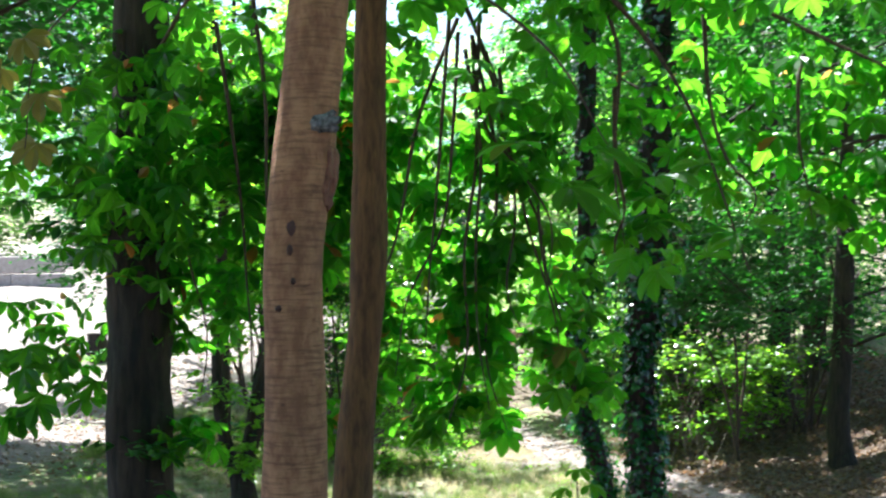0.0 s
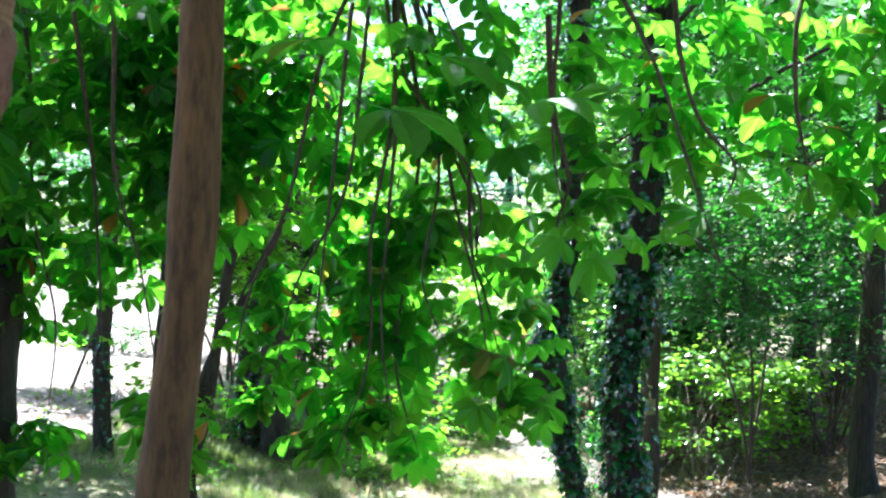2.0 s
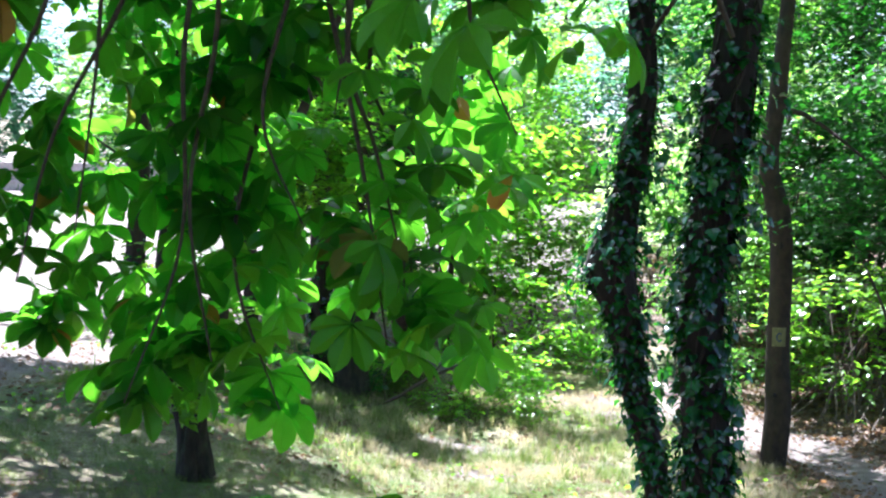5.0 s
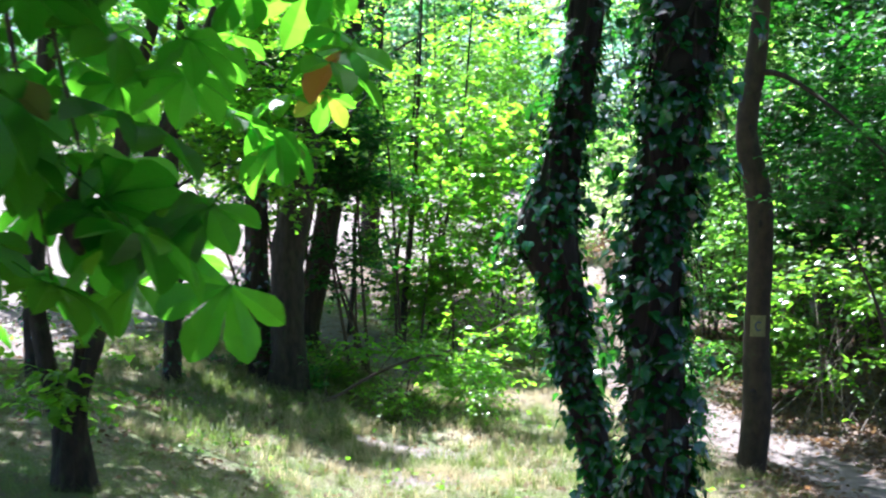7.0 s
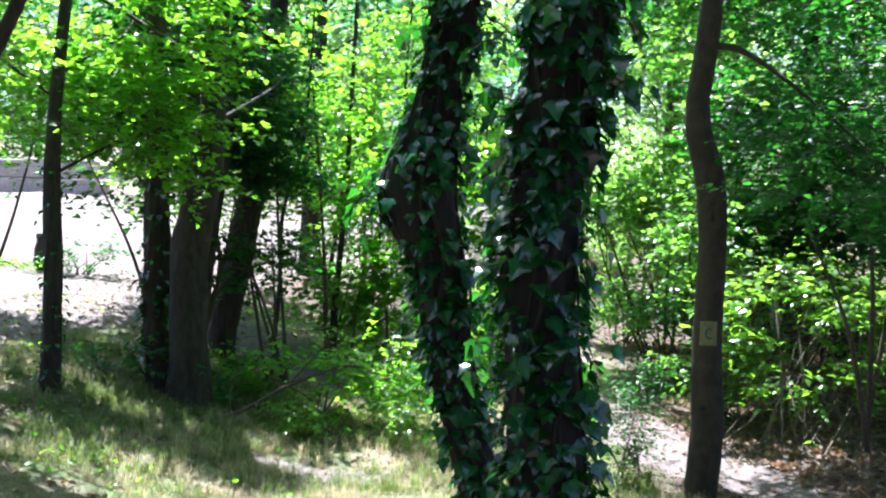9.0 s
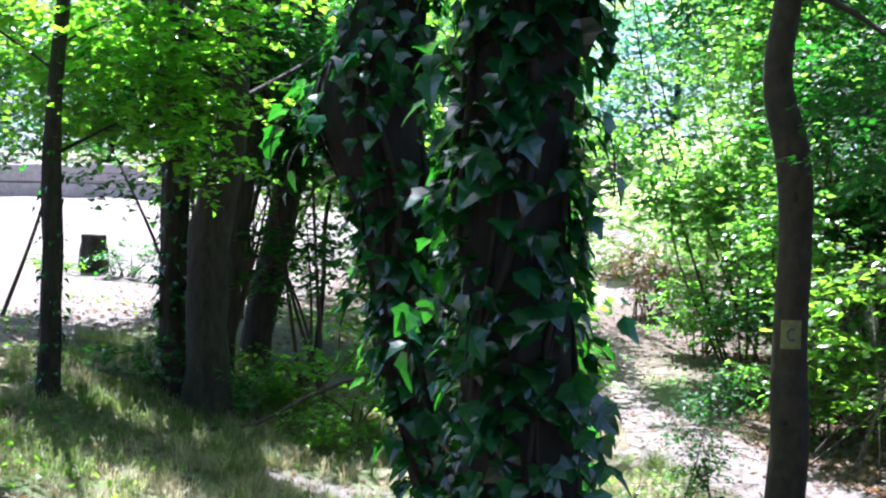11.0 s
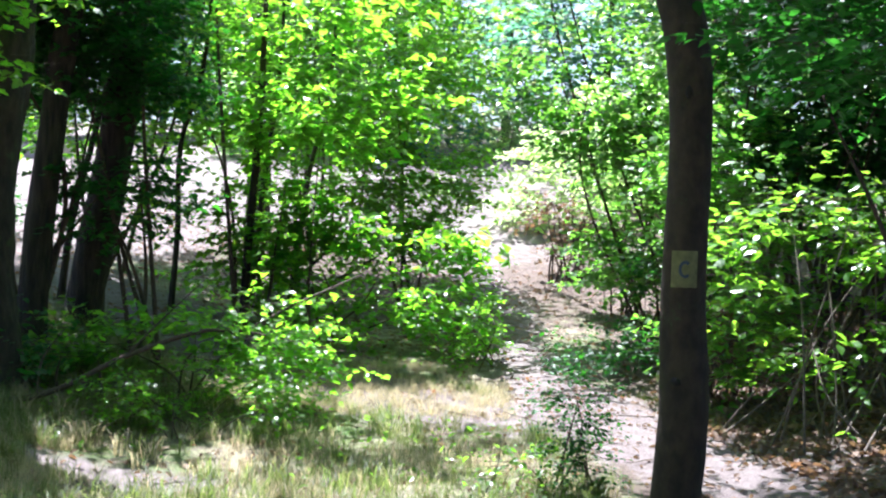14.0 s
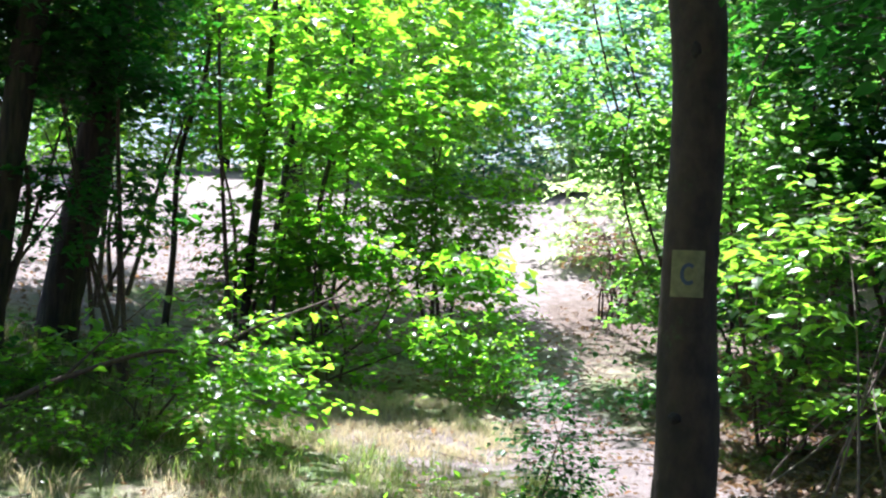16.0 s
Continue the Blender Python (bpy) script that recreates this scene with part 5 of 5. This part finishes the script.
def clearing_hedge():
    """Bushes on the sunny slope that closes the clearing."""
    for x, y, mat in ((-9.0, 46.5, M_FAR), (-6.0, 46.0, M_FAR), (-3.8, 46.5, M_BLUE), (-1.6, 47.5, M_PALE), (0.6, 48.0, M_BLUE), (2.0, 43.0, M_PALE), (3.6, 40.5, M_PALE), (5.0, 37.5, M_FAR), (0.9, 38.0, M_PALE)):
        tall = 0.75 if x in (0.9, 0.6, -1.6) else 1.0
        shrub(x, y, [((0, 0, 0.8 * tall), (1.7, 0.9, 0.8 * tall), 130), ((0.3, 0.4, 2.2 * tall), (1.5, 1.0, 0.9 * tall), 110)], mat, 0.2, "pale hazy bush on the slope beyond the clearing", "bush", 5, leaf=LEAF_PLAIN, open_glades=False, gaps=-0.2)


def shade_canopy():
    """Added tall trees round the walk, mostly unseen, whose crowns shade it from overhead."""
    for x, y, h in ((-5.5, 2.0, 11), (4.8, 1.0, 11), (5.2, 8.0, 10), (6.6, 14.0, 11), (-6.0, 10.5, 10), (-7.5, 16.0, 10), (0.5, -6.0, 11), (-4.5, -5, 11), (5.5, -6, 11), (10.5, 18.0, 11), (-9.6, 21.3, 10), (6.0, 31.5, 11), (9.5, 30.0, 11), (3.6, 37.0, 11), (-4.6, 33.0, 10)):
        b = on_ground(x, y)
        t = thing("added_shade_tree", b, "added tall tree with dark bark, its dense crown shading the walk", "tree", "trees round the walk")
        line = sunk(x, y, [(0, 0, 0), (0.05, 0, h * 0.3), (0.1, 0.1, h * 0.6), (0.2, 0, h * 0.95)])
        trunk_part(t, line, [0.24, 0.2, 0.14, 0.04], M_DARK, sides=16, flare=0.3)
        limbs(t, line, [0.24, 0.2, 0.14, 0.04], 6, 2.8, M_DARK, 0.5)
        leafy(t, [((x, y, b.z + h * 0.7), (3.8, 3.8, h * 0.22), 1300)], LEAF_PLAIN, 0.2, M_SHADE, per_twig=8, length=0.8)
        if (x, y) == (6.6, 14.0):
            # a low bough that reaches towards the path
            q = smooth_line([(6.65, 14.0, b.z + 4.6, 0.05), (5.8, 14.8, b.z + 5.0, 0.04), (4.9, 15.7, 3.1, 0.022), (3.9, 16.5, 2.5, 0.006)], 6)
            part("limb", mesh_of("limb", *tube(q[:, :3], q[:, 3], 8), True), M_DARK, t)
            leafy(t, [((4.4, 16.2, 2.5), (0.9, 0.6, 0.6), 110)], LEAF_OVATE, 0.12, M_SHADE, "bough_leaves", per_twig=8, length=0.5, open_glades=False)


# ---- things on the ground ----
def bough_on_ground():
    b = on_ground(-2.4, 20.3)
    t = thing("low_branch", b, "long bare branch lying up from the grass into the thicket", "branch")
    for q in ([(-2.9, 19.3, 0.03, 0.03), (-2.4, 20.3, 0.12, 0.028), (-1.85, 20.9, 0.5, 0.024), (-1.25, 21.2, 0.8, 0.02), (-0.9, 21.35, 0.84, 0.016), (-0.5, 21.7, 1.1, 0.012), (0.0, 22.5, 1.4, 0.007)],
              [(-1.85, 20.9, 0.5, 0.014), (-1.6, 21.1, 0.85, 0.009), (-1.3, 21.4, 1.25, 0.004)], [(-0.9, 21.35, 0.84, 0.01), (-0.4, 21.3, 0.8, 0.007), (0.2, 21.4, 0.7, 0.003)], [(-2.4, 20.3, 0.12, 0.012), (-2.5, 20.6, 0.4, 0.008), (-2.4, 20.9, 0.7, 0.003)]):
        s = smooth_line([(x, y, float(ground_z(x, y)) + z, r) for x, y, z, r in q], 8)
        part("limb", mesh_of("limb", *tube(s[:, :3], s[:, 3], 8, 0.06), True), M_TWIG, t)
    leafy(t, [((-0.9, 21.4, float(ground_z(-0.9, 21.4)) + 0.85), (0.8, 0.35, 0.22), 50)], LEAF_LOBED, 0.075, M_MAPLE, "foliage", length=0.35, open_glades=False, gaps=-0.5)
    for x, y, a, long, r, label in ((-4.1, 21.3, 1.9, 0.35, 0.016, "short dead stick standing askew"), (5.2, 22.0, 0.15, 1.1, 0.03, "thin dead log on the leaf litter"), (4.9, 21.0, 0.3, 0.7, 0.022, "thin dead log on the leaf litter"),
                                    (-2.6, 17.3, 0.5, 0.8, 0.04, "mossy dead log in the grass"), (-5.3, 20.6, 0.35, 1.5, 0.035, "dead branch lying below the trees"), (5.9, 21.2, -0.2, 1.2, 0.03, "thin dead log on the leaf litter")):
        b = on_ground(x, y)
        t = thing("dead_branch", b, label, "branch")
        rise = 0.9 if "askew" in label else 0.0
        line = []
        for k in np.linspace(0, 1, 5):
            px, py = x + math.cos(a) * long * k * (1 - rise * 0.6), y + math.sin(a) * long * k * (1 - rise * 0.6)
            line.append((px, py, float(ground_z(px, py)) + r * 0.7 + rise * long * k + 0.02 * math.sin(k * 7), r * (1.0 - 0.5 * k)))
        s = smooth_line(line, 4)
        part("limb", mesh_of("limb", *tube(s[:, :3], s[:, 3], 9, 0.15), True), M_DEAD, t)


def low_wall():
    b = on_ground(-17.0, 45.0)
    t = thing("stone_wall", b, "low pale stone wall in two courses beyond the road", "wall")
    n = 0
    for course, (z0, h, d) in enumerate(((-0.3, 0.72, 0.6), (0.46, 0.62, 0.5))):
        x = -36.0 + course * 0.9
        while x < -15.2 - course * 0.1:
            w = rng.uniform(1.6, 2.6)
            bm = bmesh.new()
            bmesh.ops.create_cube(bm, size=1)
            for v in bm.verts:
                v.co = Vector((v.co.x * (w - 0.03) + x + w / 2, v.co.y * d + 45.0 - 0.05 * (x + 16), v.co.z * h + z0 + h / 2 + b.z + rng.normal(0, 0.012)))
            bmesh.ops.bevel(bm, geom=bm.edges[:], offset=0.03, segments=1, affect="EDGES")
            me = bpy.data.meshes.new("block")
            bm.to_mesh(me)
            bm.free()
            part("block", me, M_STONE, t)
            x += w
    b = on_ground(-9.4, 30.0)
    t = thing("tree_stump", b, "mossy broken tree stump beside the road", "stump")
    p = [(-9.4, 30.0, b.z - 0.1, 0.3), (-9.4, 30.0, b.z + 0.15, 0.26), (-9.4, 30.0, b.z + 0.5, 0.25), (-9.4, 30.0, b.z + 0.7, 0.23), (-9.4, 30, b.z + 0.66, 0.08)]
    s = smooth_line(p, 5)
    v, f = tube(s[:, :3], s[:, 3], 22, 0.3)
    part("stump_body", mesh_of("stump_body", v, f, True), M_GREY, t)
    shrub(-8.4, 29.6, [((0, 0, 0.35), (0.6, 0.3, 0.3), 50)], M_SHADE, 0.08, "dark weeds beside the stump", "weeds", 8)
    shrub(-9.9, 29.6, [((0, 0, 0.1), (0.6, 0.4, 0.14), 50)], M_MAPLE, 0.08, "low green weeds beside the road", "weeds", 4)


def strewn(name, template, count, area, size, mat, label, flat=0.5, lift=0.0, upright=False, keep=None):
    x = rng.uniform(area[0], area[1], count)
    y = rng.uniform(area[2], area[3], count)
    if keep is not None:
        k = keep(x, y)
        x, y = x[k], y[k]
    n = len(x)
    p = np.column_stack([x, y, ground_z(x, y) + lift])
    if upright:
        head = np.column_stack([rng.normal(0, 0.9, (n, 2)), np.ones(n)])
        up = np.column_stack([rng.normal(0, 1, (n, 2)), np.zeros(n)])
    else:
        head = np.column_stack([rng.normal(0, 1, (n, 2)), np.zeros(n)])
        up = np.column_stack([rng.normal(0, flat, (n, 2)), np.ones(n)])
    v, f = scattered(template, p, turns(up, head), size * rng.uniform(0.5, 1.4, n))
    ob = new(name, mesh_of(name, v, f))
    ob.data.materials.append(mat)
    return tagged(ob, label, name.replace("_", " "), kind="stuff")


def patchy(scale, level, seed):
    def keep(x, y):
        val = np.array([noise.noise(Vector((a * scale + seed, b * scale, 0.3))) for a, b in zip(x, y)])
        trail = np.concatenate([near_line(x[k:k + 20000], y[k:k + 20000], TRAIL) for k in range(0, len(x), 20000)])
        side = np.concatenate([near_line(x[k:k + 20000], y[k:k + 20000], SIDE_TRAIL) for k in range(0, len(x), 20000)])
        bare = np.hypot((x + 1.0) / 1.0, (y - 19.0) / 0.4)
        return (bare + 0.5 * val > 1.0) & (val > level) & (trail > 0.75 + 0.25 * val) & (side > 0.6 + 0.3 * val)
    return keep


BLADE = (np.array([(-0.012, 0, 0), (0.012, 0, 0), (0.010, 0.55, -0.07), (-0.010, 0.55, -0.07), (0, 0.9, -0.42)]), np.array([(0, 1, 2), (0, 2, 3), (3, 2, 4)]))


def tufts(name, count, area, size, mat, label, keep, blades=14):
    """Grass in tufts: blades that fan out from one root."""
    x, y = rng.uniform(area[0], area[1], count), rng.uniform(area[2], area[3], count)
    k = keep(x, y)
    x, y = np.repeat(x[k], blades), np.repeat(y[k], blades)
    n = len(x)
    px, py = x + rng.normal(0, 0.035, n), y + rng.normal(0, 0.035, n)
    out = rng.normal(0, 1.0, (n, 2))
    p = np.column_stack([px, py, ground_z(px, py) - 0.005])
    v, f = scattered(BLADE, p, turns(np.column_stack([-out, np.full(n, 0.3)]), np.column_stack([out, np.ones(n)])), size * rng.uniform(0.5, 1.3, n))
    ob = new(name, mesh_of(name, v, f))
    ob.data.materials.append(mat)
    return tagged(ob, label, "grass", kind="stuff")


def clods():
    """Lumps of dark loose soil on the bare patch in the grass."""
    for n in range(14):
        x, y, r = -1.0 + rng.normal(0, 0.22), 18.35 + rng.normal(0, 0.14), rng.uniform(0.03, 0.085)
        b = on_ground(x, y)
        bm = bmesh.new()
        bmesh.ops.create_icosphere(bm, subdivisions=3, radius=r)
        for v in bm.verts:
            q = v.co / r
            k = 1 + 0.35 * noise.noise(q * 1.6 + Vector((n * 3.1, 0, 0))) + 0.15 * noise.noise(q * 5)
            v.co = Vector((v.co.x * k * 1.3, v.co.y * k, v.co.z * k * 0.75 + r * 0.25))
        me = bpy.data.meshes.new("soil_clod")
        bm.to_mesh(me)
        bm.free()
        me.materials.append(M_SOIL)
        ob = new("soil_clod", me)
        ob.location = b
        tagged(ob, "dark crumbly lump of soil on the bare patch", "soil", "soil lumps")


def ground_cover():
    strewn("grass", BLADE, 110000, (-6, 3.6, 15.2, 24), 0.085, M_GRASS, "short green grass between the trees", upright=True, keep=patchy(0.7, -0.05, 3))
    tufts("grass_tufts", 3600, (-6, 3.4, 15.5, 25), 0.14, M_GRASS, "loose tufts of green grass under the trees", patchy(0.9, 0.02, 5))
    tufts("dry_tufts", 3600, (-5, 3.0, 15.8, 24), 0.17, M_STRAW, "bleached tufts of dry grass in the sun", patchy(1.3, 0.05, 11))
    tufts("tall_tufts", 1500, (-6, 2.6, 16.5, 23.5), 0.24, M_GRASS, "taller loose clumps of green grass", patchy(1.1, -0.05, 17), 26)
    tufts("tall_dry_tufts", 170, (-3.2, 0.4, 17.6, 20.5), 0.24, M_STRAW, "tall bleached clumps of dry grass", patchy(1.2, 0.0, 29), 26)
    tufts("bleached_tufts", 1500, (-2.4, 0.5, 17.0, 19.8), 0.13, M_STRAW, "cream dry grass bleached by the sun", patchy(1.6, -0.05, 53), 16)
    tufts("hay_tufts", 1500, (-1.8, 1.7, 22.2, 25.4), 0.12, M_STRAW, "pale dry grass in front of the thicket", lambda x, y: near_line(x, y, TRAIL) > 0.7 + 0.2 * np.sin(x * 9), 16)
    strewn("large_dead_leaves", CHESTNUT[1], 60, (-4.3, -2.4, 17.3, 18.9), 0.12, M_LITTER, "large curled dead leaves on bare soil", flat=0.4, lift=0.02)
    clods()
    strewn("slope_grass", BLADE, 30000, (-7, 0.4, 11.5, 15.3), 0.09, M_GRASS, "short worn grass on the slope below the trees", upright=True, keep=patchy(0.8, -0.02, 41))
    tufts("slope_tufts", 1300, (-7, 0.4, 11.5, 15.6), 0.13, M_GRASS, "loose tufts of grass on the slope", patchy(0.9, 0.0, 43))
    strewn("leaf_litter", LEAF_OVATE, 42000, (2.6, 11, 16.5, 31), 0.085, M_LITTER, "brown fallen leaves on the bank", flat=0.7, lift=0.014, keep=lambda x, y: (near_line(x, y, TRAIL) > 0.35 + 0.3 * rng.random(len(x))) & (x > 2.9 + 0.4 * rng.random(len(x))))
    strewn("forest_litter", LEAF_OVATE, 9000, (-9, 9, -6, 16), 0.08, M_LITTER, "brown fallen leaves beside the path", lift=0.012, keep=lambda x, y: near_line(x, y, TRAIL) > 0.5)
    strewn("fallen_leaves", LEAF_OVATE, 14000, (-8, 4, 15, 34), 0.065, M_LITTER, "scattered dry leaves on grass and path", flat=0.7, lift=0.012)
    strewn("weeds", LEAF_OVATE, 3600, (-8, 3, 15, 28), 0.07, M_MAPLE, "low broad-leaved weeds in the grass", lift=0.06, flat=0.8, keep=patchy(0.9, 0.15, 21))
    stick = tube(np.array([(0, 0, 0), (0.02, 0.35, 0.01), (-0.01, 0.7, 0.0), (0.03, 1.0, 0.01)]), [0.014, 0.012, 0.009, 0.004], 5)
    strewn("fallen_twigs", stick, 900, (-6, 9, 15, 30), 0.35, M_DEAD, "dry fallen twigs on the ground", flat=0.12, lift=0.012)


cherry_tree()
chestnut_tree()
chestnut_seedling(0.46, 6.6)
chestnut_seedling(-1.4, 11.2, 0.55)
chestnut_seedling(-1.0, 11.5, 0.45)
dark_tree()
ivy_trees()
blaze_tree()
meadow_side_trees()
slender_trees()
right_bank_trees()
thickets()
far_wood()
clearing_hedge()
shade_canopy()
bough_on_ground()
low_wall()
ground_cover()
